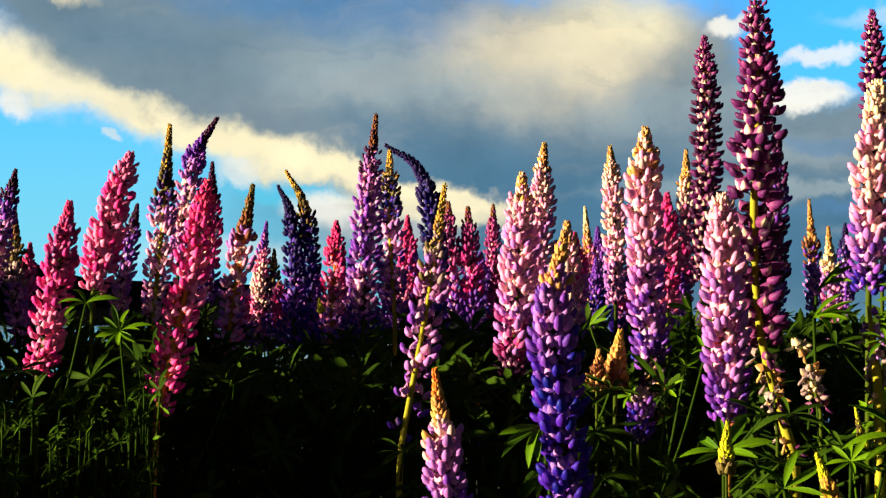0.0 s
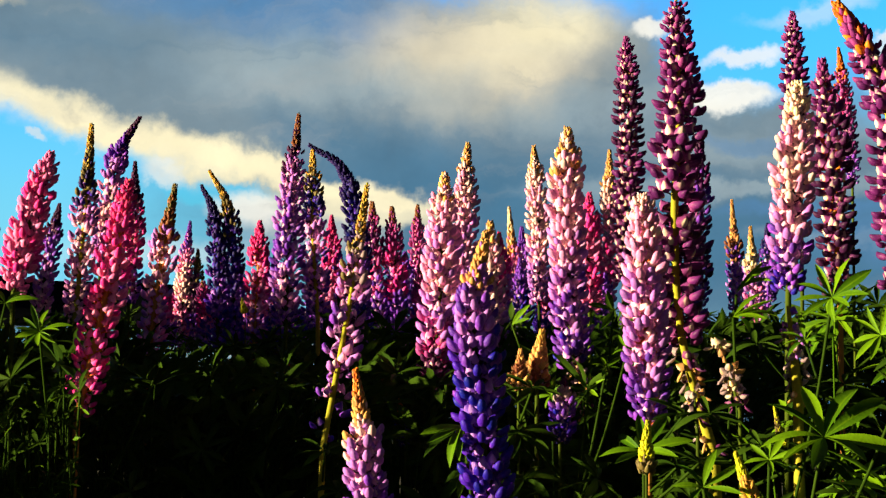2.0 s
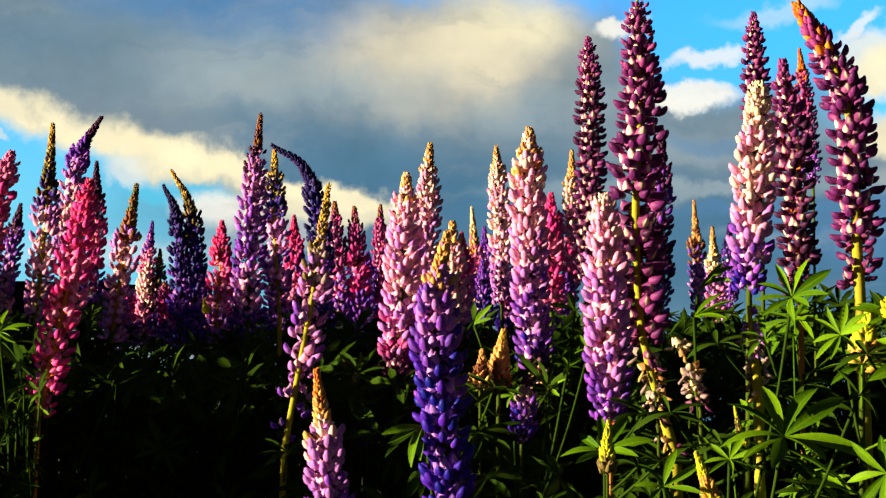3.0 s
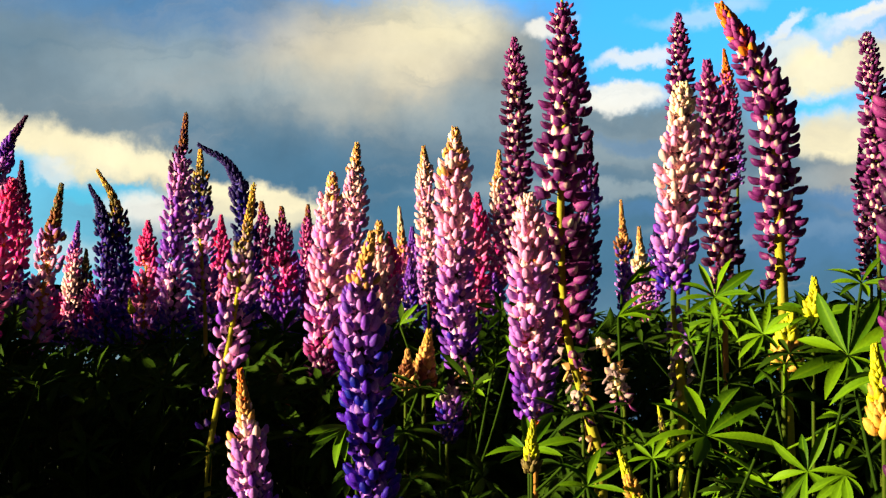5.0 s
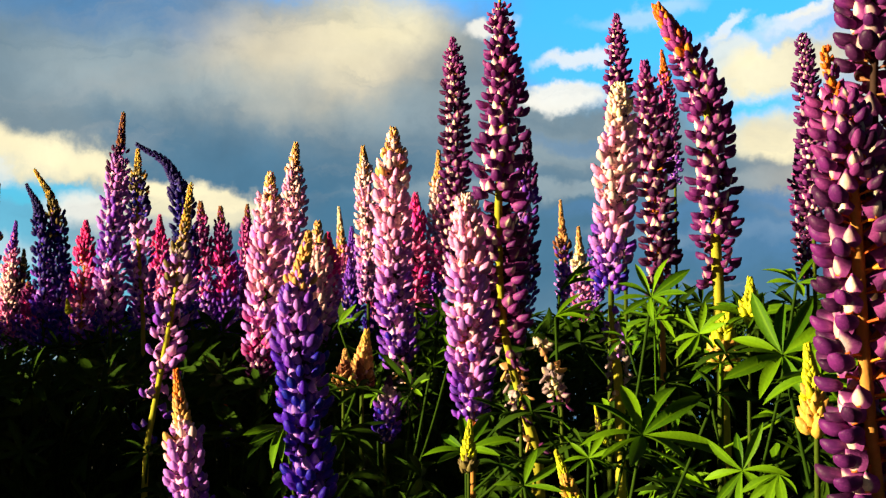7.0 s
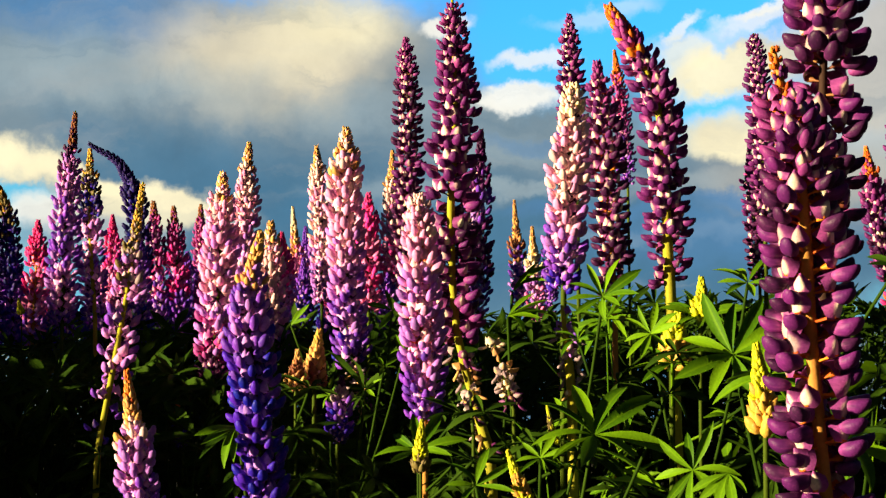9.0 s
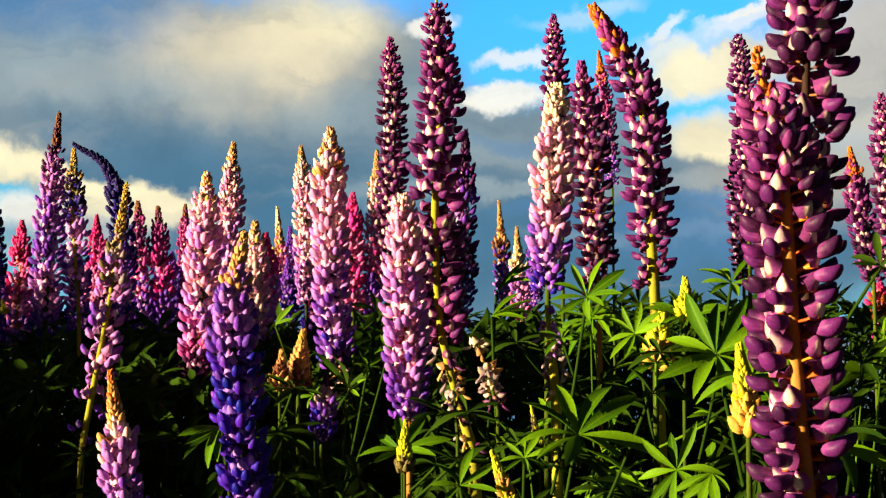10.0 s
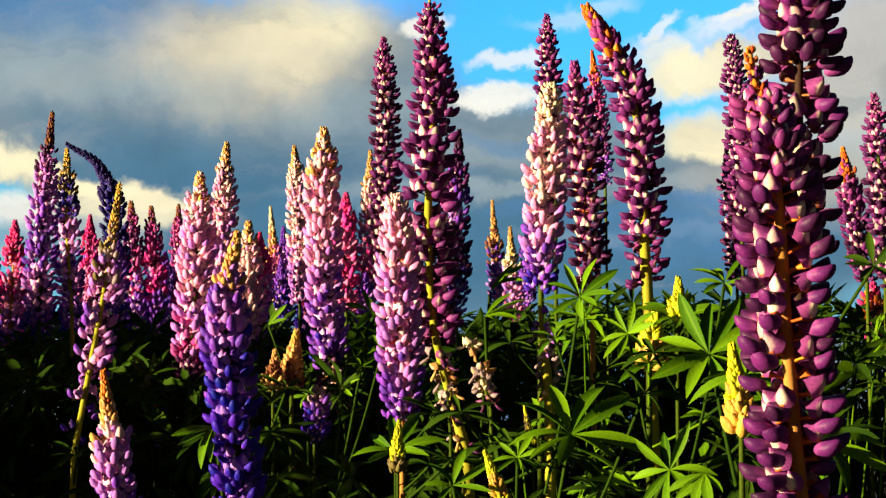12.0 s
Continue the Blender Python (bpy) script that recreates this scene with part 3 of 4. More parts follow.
def build_lake():
    verts, faces, n = [], [], 64
    for r in (30.0, 120.0, 600.0, 4500.0):
        verts += [(r * math.cos(2 * math.pi * k / n), r * math.sin(2 * math.pi * k / n), -3.2) for k in range(n)]
    for i in range(3):
        for k in range(n):
            a, b = i * n + k, i * n + (k + 1) % n
            faces.append((a, a + n, b + n, b))
    m, t, b = material("lake_water", 0.12)
    b.inputs["Base Color"].default_value = (0.015, 0.05, 0.09, 1)
    co = t.nodes.new("ShaderNodeTexCoord").outputs["Object"]
    bump = t.nodes.new("ShaderNodeBump")
    bump.inputs["Strength"].default_value, bump.inputs["Distance"].default_value = 0.6, 0.3
    link(t, noise_node(t, co, 0.35, 5.0).outputs[0], bump.inputs["Height"])
    link(t, bump.outputs[0], b.inputs["Normal"])
    tagged(new("water", mesh_from("water", verts, faces, [m])), "blue rippled lake water beyond the flowers", "water", kind="structure")


def build_hills():
    """Far wooded ridge across the water, dark against the sky."""
    verts, faces, cols, rows = [], [], 150, 8
    for i in range(cols + 1):
        a = -75.0 + 150.0 * i / cols
        slope = 1.0 / (1.0 + math.exp((a + 7.5) / 0.9))
        top = 1.0 + 46.0 * slope + 48.0 / (1.0 + math.exp((a + 15.6) / 0.7)) + 30.0 / (1.0 + math.exp(-(a - 24.0) / 2.0))
        top += 3.0 * noise.noise((a * 0.35, 0.3, 1.0)) + 1.2 * noise.noise((a * 1.7, 2.0, 0))
        for j in range(rows + 1):
            h = j / rows
            r = 1900.0 + 500.0 * h
            z = -8.0 + (top + 8.0) * math.sin(h * math.pi / 2) + (5.0 * noise.noise((a * 0.9, h * 3, 4.0)) if 0 < j < rows else 0)
            verts.append((r * math.sin(radians(a)), r * math.cos(radians(a)), z))
    for i in range(cols):
        for j in range(rows):
            p = i * (rows + 1) + j
            faces.append((p, p + rows + 1, p + rows + 2, p + 1))
    m, t, b = material("far_forest", 0.95)
    b.inputs["Specular IOR Level"].default_value = 0.0
    co = t.nodes.new("ShaderNodeTexCoord").outputs["Object"]
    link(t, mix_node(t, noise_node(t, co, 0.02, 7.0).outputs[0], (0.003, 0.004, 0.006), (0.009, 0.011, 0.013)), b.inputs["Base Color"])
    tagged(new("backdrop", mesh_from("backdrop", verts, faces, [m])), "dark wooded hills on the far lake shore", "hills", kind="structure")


build_ground()
build_lake()
build_hills()


# ---- foliage of the bed ----
def foliage(name, label, count, place, size, bright, seed, shapes=LEAFLETS_SLIM, per=8, down=1.0):
    rng = random.Random(seed)
    rows = []
    for _ in range(count):
        x, y, z = place(rng)
        tilt = Vector((rng.uniform(-1.1, 0.6), rng.uniform(-0.9, 0.4), rng.uniform(0.3, 1.0))).normalized()
        m = Matrix.Translation((x, y, z)) @ tilt.to_track_quat("Z", "Y").to_matrix().to_4x4() @ Matrix.Rotation(rng.uniform(0, 6.3), 4, "Z")
        rows += palm_rows(m, size * rng.uniform(0.6, 1.25), per, rng, cup=rng.uniform(-0.1, 0.4), shapes=shapes)
        lean = Vector((rng.uniform(-0.08, 0.08), rng.uniform(-0.02, 0.10))) * down
        if down == 0:
            continue
        v, f = tube([Vector((lean.x, lean.y, -z * down)), Vector((lean.x * 0.4, lean.y * 0.4, -z * 0.4 * down)), Vector((0, 0, 0))], [0.0016, 0.0013, 0.0010], 3)
        rows.append(((v, f, [0] * len(f)), Matrix.Translation((x, y, z)), (0,)))
    me = joined(name, rows, [LEAF_SUNLIT if bright else LEAF_SHADED])
    return tagged(new(name, me), label, "foliage", kind="stuff")


def canopy_top(az, r):
    """Height of the leaf canopy over the bed by compass angle (degrees) and distance."""
    rise = 0.5 - 0.5 * math.cos(math.pi * min(1.0, max(0.0, (az - 4.0) / 4.0)))
    n = noise.noise((az * 0.35, r * 1.6, 3.0))
    return 0.795 + 0.02 * min(1.0, max(0.0, (r - 3.4))) + (0.012 if -15 < az < -11 and r < 2.6 else 0.0) + 0.03 * n + 0.040 * rise - (0.05 if az < -15.6 and r > 2.6 else 0.0) - 0.055 * max(0.0, 3.2 - r) * (1 - rise) - 0.10 * max(0.0, 2.4 - r) * rise


def bed(near, far, a0, a1, deep):
    def place(rng):
        a = rng.uniform(a0, a1)
        r = math.sqrt(rng.uniform(near * near, far * far))
        return r * math.sin(radians(a)), r * math.cos(radians(a)), canopy_top(a, r) - deep * rng.random() ** 1.2
    return place


foliage("lupin_foliage", "dense lupin leaves under the flower spikes, shade in their dark green", 1900, bed(2.45, 3.3, -19, 5, 0.45), 0.060, False, 1)
foliage("lupin_foliage", "lupin leaves in shaded green at the bed's open side", 1000, bed(3.0, 3.8, 4.5, 22, 0.45), 0.060, False, 2)
foliage("lupin_foliage", "lupin leaves in shaded green below the pink spikes, a few catching the sun", 420, bed(2.08, 2.4, -20, -12.3, 0.36), 0.022, False, 5, down=0.08)
foliage("lupin_foliage", "small loose leaflets in sunlit green below the pink spikes", 90, bed(1.94, 2.15, -20, -12, 0.30), 0.014, True, 9, per=2, down=0)
foliage("lupin_foliage", "lupin leaves in sunlit green in front of the bed", 22, bed(1.75, 2.5, 6.5, 22, 0.24), 0.062, True, 6)
foliage("lupin_foliage", "lupin leaves in shaded green at the back of the bed", 1800, bed(3.3, 6.5, -22, 23, 0.35), 0.075, False, 3, per=7)


def shade_bed_beside(rng):
    """Unseen leaves, added out of sight on the sun's side to shade the bed."""
    a = rng.uniform(-70, -20)
    r = math.sqrt(rng.uniform(1.98 ** 2, 5.0 ** 2))
    if r < 2.42 and rng.random() < 0.8:
        r = rng.uniform(2.42, 4.5)
    return r * math.sin(radians(a)), r * math.cos(radians(a)), 0.745 + (0.105 if a < -40 else 0.205) * min(1.0, max(0.0, (r - 2.58) / 0.25)) - 0.6 * rng.random() ** 1.8 + 0.03 * noise.noise((a * 0.3, r * 1.5, 7.0))


foliage("lupin_foliage", "unseen lupin leaves added beside the camera to cast shade", 3300, shade_bed_beside, 0.098, False, 4, per=7)



def shade_bed_far(rng):
    """Taller leaves farther off, also out of sight, added to shade the back row's feet."""
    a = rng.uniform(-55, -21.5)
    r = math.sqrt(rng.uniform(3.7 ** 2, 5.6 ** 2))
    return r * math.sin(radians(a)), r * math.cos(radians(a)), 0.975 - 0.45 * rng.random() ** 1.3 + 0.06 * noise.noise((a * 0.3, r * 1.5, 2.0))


foliage("lupin_foliage", "tall unseen lupin leaves added to shade the back row", 1100, shade_bed_far, 0.105, False, 8, per=7)

# ---- lupins ----
lupin((-1.145, 4.006, 1.117), (-1.191, 3.993, 0.881), 0.0542, "plum violet lilac pale".split(), "violet lupin spike with a dark budded tip", fine=True, blaze="shell", gap=0.1, thick=0.75)
lupin((-1.195, 4.180, 1.048), (-1.184, 4.184, 0.767), 0.0542, "brown olive ash lilac lilac".split(), "fading mauve lupin spike with a dark bare tip", buds=0.3, gap=0.2, fine=True, blaze="shell", thick=0.75)
lupin((-0.605, 2.322, 0.956), (-0.638, 2.314, 0.759), 0.0475, "red magenta pink pink rose pink".split(), "deep pink lupin spike, reddish at the top", gap=0.24, fine=True, blaze="rose", thick=0.9, stem=STEM_GREEN, single=True)
lupin((-0.597, 2.592, 1.032), (-0.641, 2.582, 0.853), 0.0505, "rose pink rose pink rose".split(), "hot pink lupin in full flower", gap=0.2, buds=0.1, fine=True, blaze="rose", thick=0.75, single=True, stem=STEM_GREEN)
lupin((-1.218, 4.379, 0.986), (-1.218, 4.379, 0.777), 0.0542, "red pink pink rose".split(), "reddish pink lupin spike among others", fine=True, blaze="rose", gap=0.1, thick=0.75)
lupin((-0.998, 4.434, 1.073), (-1.039, 4.425, 0.816), 0.0542, "plum violet lilac pale".split(), "slim violet lupin with a dark tip", fine=True, blaze="shell", gap=0.1, thick=0.75)
lupin((-0.734, 3.495, 1.156), (-0.761, 3.489, 0.808), 0.0542, "gold olive navy lilac pale lilac pale".split(), "half-open lupin, dark buds over lilac flowers", buds=0.34, gap=0.2, blaze="lilac", fine=True, thick=1.0, stem=STEM_YELLOW, bare=0.3)
lupin((-0.704, 3.781, 1.195), (-0.773, 3.768, 0.931), 0.0542, "plum violet lilac pale lilac".split(), "violet lupin spike leaning in the wind", mid=[(-0.746, 3.773, 1.113)], buds=0.3, fine=True, blaze="shell", gap=0.1, thick=0.75)
lupin((-0.452, 2.355, 0.982), (-0.509, 2.346, 0.712), 0.0465, "red pink pink rose pink pink pink".split(), "tall hot pink lupin, ragged at its foot", buds=0.06, gap=0.32, bare=0.5, thick=1.1, stem=STEM_ORANGE, fine=True, blaze="rose", single=True)
lupin((-0.772, 4.095, 1.138), (-0.783, 4.093, 0.851), 0.0542, "plum plum pink pink violet".split(), "pink lupin spike with a dark budded tip", buds=0.28, fine=True, gap=0.1, thick=0.75)
lupin((-0.556, 3.287, 1.039), (-0.596, 3.280, 0.764), 0.0542, "olive brown lilac pale lilac rose".split(), "lilac lupin with a long dark budded tip", buds=0.33, gap=0.2, fine=True, blaze="shell", thick=1.0, stem=STEM_ORANGE, bare=0.25)
lupin((-0.828, 5.134, 1.070), (-0.847, 5.131, 0.734), 0.0536, "violet rose shell rose violet".split(), "small pink and white lupin spike", fine=True, blaze="shell", gap=0.1, thick=0.75)
lupin((-0.672, 4.296, 1.105), (-0.636, 4.301, 0.766), 0.0542, "navy navy navy violet blue".split(), "dark navy lupin curving in the wind", mid=[(-0.641, 4.300, 1.017)], gap=0.3, buds=0.25, blaze="violet", fine=True, thick=0.75)
lupin((-0.656, 4.298, 1.136), (-0.600, 4.306, 0.766), 0.0542, "gold olive navy navy violet blue".split(), "dark navy lupin with a golden curved tip", mid=[(-0.613, 4.304, 1.035)], gap=0.3, buds=0.3, blaze="violet", fine=True, thick=0.75)
lupin((-0.507, 3.968, 1.013), (-0.518, 3.966, 0.770), 0.0542, "red red pink rose violet".split(), "red and pink lupin spike", buds=0.15, fine=True, blaze="rose", gap=0.1, thick=0.75, stem=STEM_ORANGE, bare=0.3)
lupin((-0.809, 5.137, 1.000), (-0.822, 5.135, 0.748), 0.0479, "olive plum violet".split(), "small dark budded lupin", fine=True, blaze="shell", gap=0.1, thick=0.75)
lupin((-0.652, 4.717, 0.966), (-0.662, 4.716, 0.741), 0.0542, "violet violet blue".split(), "violet lupin behind the front row", fine=True, blaze="shell", gap=0.1, thick=0.75)
lupin((-0.520, 4.317, 0.959), (-0.523, 4.316, 0.749), 0.0542, "violet lilac blue".split(), "violet lupin behind the front row", fine=True, blaze="shell", gap=0.1, thick=0.75)
lupin((-0.316, 2.883, 1.111), (-0.333, 2.881, 0.815), 0.0488, "brown plum lilac lilac violet violet lilac violet".split(), "tall violet lupin with a narrow brown tip", buds=0.2, gap=0.16, fine=True, blaze="shell", thick=0.75, taper=0.55, plump=0.8)
lupin((-0.307, 2.984, 1.068), (-0.299, 2.985, 0.828), 0.0456, "gold olive navy lilac violet lilac violet".split(), "violet lupin with sparse flowers on a yellow stem", buds=0.18, gap=0.2, fine=True, blaze="shell", thick=0.9, stem=STEM_YELLOW, bare=0.25, taper=0.5, plump=0.8)
lupin((-0.436, 4.177, 1.177), (-0.326, 4.187, 0.910), 0.0600, "navy navy navy navy navy".split(), "navy lupin with its tip bent over", mid=[(-0.360, 4.185, 1.111)], buds=0.45, plump=1.1, blaze="navy", fine=True, gap=0.1, thick=0.75, taper=0.2)
# the blue foot tones stand in for shade low on this spike
lupin((-0.180, 2.343, 0.977), (-0.229, 2.339, 0.679), 0.0535, "gold gold olive ash lilac lilac violet lilac violet blue blue".split(), "tall lupin going over, sparse lilac flowers on a yellow-green stem", mid=[(-0.198, 2.342, 0.851)], buds=0.27, taper=0.62, gap=0.50, bare=0.35, plump=0.6, spacing=1.1, stem=STEM_YELLOW, thick=0.85, fine=True, blaze="shell", single=True)
lupin((-0.421, 4.526, 1.052), (-0.426, 4.525, 0.807), 0.0542, "red pink rose violet".split(), "pink lupin spike behind taller ones", fine=True, blaze="rose", gap=0.1, thick=0.75)
lupin((-0.404, 4.527, 0.978), (-0.401, 4.528, 0.746), 0.0542, "violet pink violet blue".split(), "violet and pink lupin spike", fine=True, blaze="rose", gap=0.1, thick=0.75)
lupin((-0.319, 4.336, 1.071), (-0.299, 4.338, 0.773), 0.0542, "magenta purple magenta violet violet".split(), "magenta lupin spike with a red tip", fine=True, blaze="shell", gap=0.1, thick=0.75, buds=0.15, bud_tone="brown")
lupin((-0.278, 4.339, 1.061), (-0.258, 4.340, 0.767), 0.0542, "magenta magenta pink violet violet".split(), "magenta pink lupin spike", fine=True, blaze="rose", gap=0.1, thick=0.75, buds=0.15, bud_tone="brown")
lupin((-0.267, 5.193, 1.114), (-0.261, 5.193, 0.778), 0.0536, "magenta magenta violet violet".split(), "slim magenta lupin spike", fine=True, blaze="shell", gap=0.1, thick=0.75, buds=0.15, bud_tone="brown")
lupin((-0.318, 3.987, 0.981), (-0.310, 3.988, 0.755), 0.0542, "violet violet blue".split(), "violet lupin at the back", fine=True, blaze="shell", gap=0.1, thick=0.75)
lupin((-0.102, 2.598, 1.006), (-0.116, 2.597, 0.751), 0.0536, "tan shell pale pale lilac pale pale lilac lilac magenta plum".split(), "pale pink lupin with a cream tip", buds=0.14, blaze="shell", fine=True, gap=0.03, thick=0.75, single=True)
lupin((-0.099, 3.570, 1.128), (-0.107, 3.570, 0.830), 0.0542, "tan shell pale pale lilac pale lilac".split(), "pale pink lupin standing behind another", buds=0.16, blaze="shell", fine=True, gap=0.03, thick=0.75)
lupin((-0.039, 1.950, 0.906), (-0.029, 1.950, 0.589), 0.0539, "tan tan lilac violet violet blue blue blue blue blue blue blue".split(), "large blue lupin with a buff budded tip", mid=[(-0.050, 1.949, 0.815)], taper=0.36, buds=0.17, plump=0.85, single=True, blaze="lilac", fine=True, gap=0.1, thick=0.75)
lupin((-0.055, 3.225, 0.975), (-0.051, 3.225, 0.751), 0.0542, "tan shell pale shell pale lilac lilac".split(), "pale pink lupin with a cream tip", buds=0.14, blaze="shell", fine=True, gap=0.03, thick=0.75)
lupin((-0.054, 4.347, 1.007), (-0.053, 4.348, 0.773), 0.0542, "red pink lilac violet".split(), "pink and violet lupin at the back", fine=True, blaze="rose", gap=0.1, thick=0.75)
lupin((-0.036, 4.762, 1.084), (-0.006, 4.762, 0.762), 0.0542, "cream tan rose pink plum plum".split(), "slim lupin, cream tip over pinkish purple", buds=0.34, fine=True, gap=0.1, thick=0.75)
lupin((-0.007, 5.000, 1.049), (0.001, 5.000, 0.807), 0.0542, "violet violet blue".split(), "violet lupin at the back", fine=True, blaze="shell", gap=0.1, thick=0.75)
lupin((0.017, 4.167, 1.173), (0.028, 4.167, 0.854), 0.0542, "tan shell pale shell pale lilac lilac".split(), "pale pink lupin spike", buds=0.16, blaze="shell", fine=True, gap=0.03, thick=0.75)
# lower violet and blue deepen the lilac with painted shade
lupin((0.051, 2.600, 1.064), (0.076, 2.599, 0.704), 0.0536, "tan shell pale pale pale lilac lilac violet violet blue violet".split(), "pale pink lupin turning violet, deepened for shade, withered at its foot", mid=[(0.050, 2.600, 0.939), (0.056, 2.600, 0.799)], buds=0.1, single=True, blaze="shell", fade=0.82, taper=0.2, fine=True, gap=0.03, thick=0.75)
lupin((0.083, 2.749, 0.990), (0.083, 2.749, 0.829), 0.0403, "red pink rose pink rose".split(), "hot pink lupin spike", buds=0.18, fine=True, blaze="rose", gap=0.1, thick=0.75, single=True)
lupin((0.176, 4.344, 1.180), (0.162, 4.345, 0.832), 0.0542, "tan shell rose pink rose".split(), "pale pink lupin half hidden by a dark one", blaze="shell", fine=True, gap=0.03, thick=0.75)
lupin((0.050, 4.545, 0.930), (0.048, 4.545, 0.783), 0.0542, "violet pink blue".split(), "violet lupin at the back", fine=True, blaze="rose", gap=0.1, thick=0.75)
# blue at the foot is shade put into the tones
lupin((-0.145, 1.744, 0.780), (-0.130, 1.745, 0.631), 0.0400, "orange tan tan shell lilac lilac violet violet blue".split(), "short lupin, orange budded tip over pink and violet, blue for shade", mid=[(-0.139, 1.744, 0.730)], buds=0.4, single=True, blaze="shell", fine=True, gap=0.1, thick=0.75)
# blue and navy here colour in the shade below the tip
lupin((-0.158, 2.595, 0.723), (-0.151, 2.596, 0.666), 0.0240, "orange brown blue navy".split(), "small lupin with a tan tip, its shade in blue and navy tones", buds=0.4, fine=True, blaze="shell", gap=0.1, thick=0.75)
lupin((0.139, 2.897, 1.218), (0.135, 2.897, 0.875), 0.0458, "mauve purple plum plum purple plum plum plum".split(), "tall dark purple lupin", buds=0.06, single=True, stem=STEM_DARK, gap=0.08, thick=0.75, spacing=1.1, taper=0.3)
lupin((0.160, 2.244, 1.169), (0.199, 2.241, 0.677), 0.0600, "mauve purple purple purple purple purple plum purple plum purple purple purple".split(), "very tall dark purple lupin on a yellow stem, withered below", mid=[(0.163, 2.244, 1.050), (0.158, 2.244, 0.923), (0.166, 2.244, 0.802)], buds=0.03, single=True, gap=0.1, thick=0.95, stem=STEM_YELLOW, fade=0.75, bare=0.36, taper=0.3, spacing=1.12, foot_thick=1.7, ends="ash")
lupin((0.118, 2.147, 0.952), (0.124, 2.146, 0.716), 0.0513, "shell pale pale lilac pale lilac lilac violet violet".split(), "pale pink and lilac lupin beside the tallest one", buds=0.04, taper=0.34, single=True, blaze="shell", stem=STEM_ORANGE, fine=True, gap=0.03, thick=0.75)
lupin((0.321, 3.832, 1.176), (0.313, 3.833, 0.830), 0.0600, "plum purple violet purple plum violet".split(), "violet lupin behind the tallest one", fine=True, blaze="shell", gap=0.1, thick=0.75)
lupin((0.512, 5.175, 1.124), (0.525, 5.173, 0.833), 0.0536, "tan tan brown violet lilac violet".split(), "small lupin with a tan budded tip", buds=0.4, fine=True, blaze="shell", shade=True, leaves=3, gap=0.1, thick=0.75)
lupin((0.510, 4.735, 1.037), (0.520, 4.733, 0.755), 0.0542, "tan cream lilac rose lilac".split(), "small lupin with a cream budded tip", buds=0.3, fine=True, blaze="shell", shade=True, leaves=3, gap=0.1, thick=0.75)
lupin((0.575, 5.168, 0.854), (0.565, 5.169, 0.728), 0.0508, "tan cream tan".split(), "short tan seed spike among leaves", buds=0.9, fine=True, blaze="shell", shade=True, leaves=3, gap=0.1, thick=0.75)
lupin((0.598, 5.165, 1.064), (0.598, 5.165, 0.833), 0.0508, "navy violet violet".split(), "small violet lupin at the back", fine=True, blaze="shell", shade=True, leaves=3, gap=0.1, thick=0.75)
lupin((0.0165, 2.300, 0.809), (0.0108, 2.300, 0.747), 0.0400, "gold tan tan brown".split(), "short buff-coloured budded lupin", buds=0.8, fine=True, blaze="shell", gap=0.1, thick=0.75, single=True, plump=1.35)
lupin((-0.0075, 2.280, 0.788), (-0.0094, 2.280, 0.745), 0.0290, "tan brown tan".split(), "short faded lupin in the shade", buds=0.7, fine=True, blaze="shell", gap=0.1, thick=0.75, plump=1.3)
# tones darkened down to navy, since this one stands in shade
lupin((0.041, 2.300, 0.759), (0.036, 2.300, 0.684), 0.0337, "plum ash violet blue navy".split(), "short greyish violet lupin, tones darkened for shade", buds=0.3, fine=True, blaze="shell", gap=0.1, thick=0.75, single=True)
# violet to blue at the bottom carries shade as well as flower colour
lupin((0.316, 2.431, 1.100), (0.303, 2.432, 0.852), 0.0571, "cream shell shell pale shell pale pale lilac violet blue".split(), "pale cream-pink lupin turning violet below, deepened for shade", buds=0.05, single=True, blaze="shell", fine=True, shade=True, leaves=3, gap=0.1, thick=0.75, taper=0.42)
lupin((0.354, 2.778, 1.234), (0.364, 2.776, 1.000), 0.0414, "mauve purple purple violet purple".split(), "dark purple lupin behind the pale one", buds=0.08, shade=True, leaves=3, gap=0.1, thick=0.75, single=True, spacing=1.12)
# plum tones darken this purple spike for the shade on it
lupin((0.356, 2.525, 1.139), (0.376, 2.522, 0.853), 0.0546, "mauve purple plum plum plum plum plum".split(), "dark purple lupin, its own shade put into near-black plum tones", buds=0.1, single=True, stem=STEM_ORANGE, shade=True, leaves=3, gap=0.1, thick=0.75, spacing=1.12)
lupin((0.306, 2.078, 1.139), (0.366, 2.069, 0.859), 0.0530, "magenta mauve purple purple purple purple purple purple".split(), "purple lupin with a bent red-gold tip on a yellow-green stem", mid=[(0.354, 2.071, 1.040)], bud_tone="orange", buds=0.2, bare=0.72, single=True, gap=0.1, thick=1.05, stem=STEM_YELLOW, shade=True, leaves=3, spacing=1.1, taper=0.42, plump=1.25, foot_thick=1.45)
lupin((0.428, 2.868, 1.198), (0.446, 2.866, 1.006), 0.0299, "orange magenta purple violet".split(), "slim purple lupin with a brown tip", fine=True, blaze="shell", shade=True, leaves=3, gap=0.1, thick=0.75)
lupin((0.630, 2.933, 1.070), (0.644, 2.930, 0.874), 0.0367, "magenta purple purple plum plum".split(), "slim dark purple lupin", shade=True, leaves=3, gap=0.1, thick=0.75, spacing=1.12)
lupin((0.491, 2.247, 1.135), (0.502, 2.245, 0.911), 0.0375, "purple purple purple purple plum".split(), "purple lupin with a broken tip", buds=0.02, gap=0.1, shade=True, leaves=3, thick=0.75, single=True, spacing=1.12)
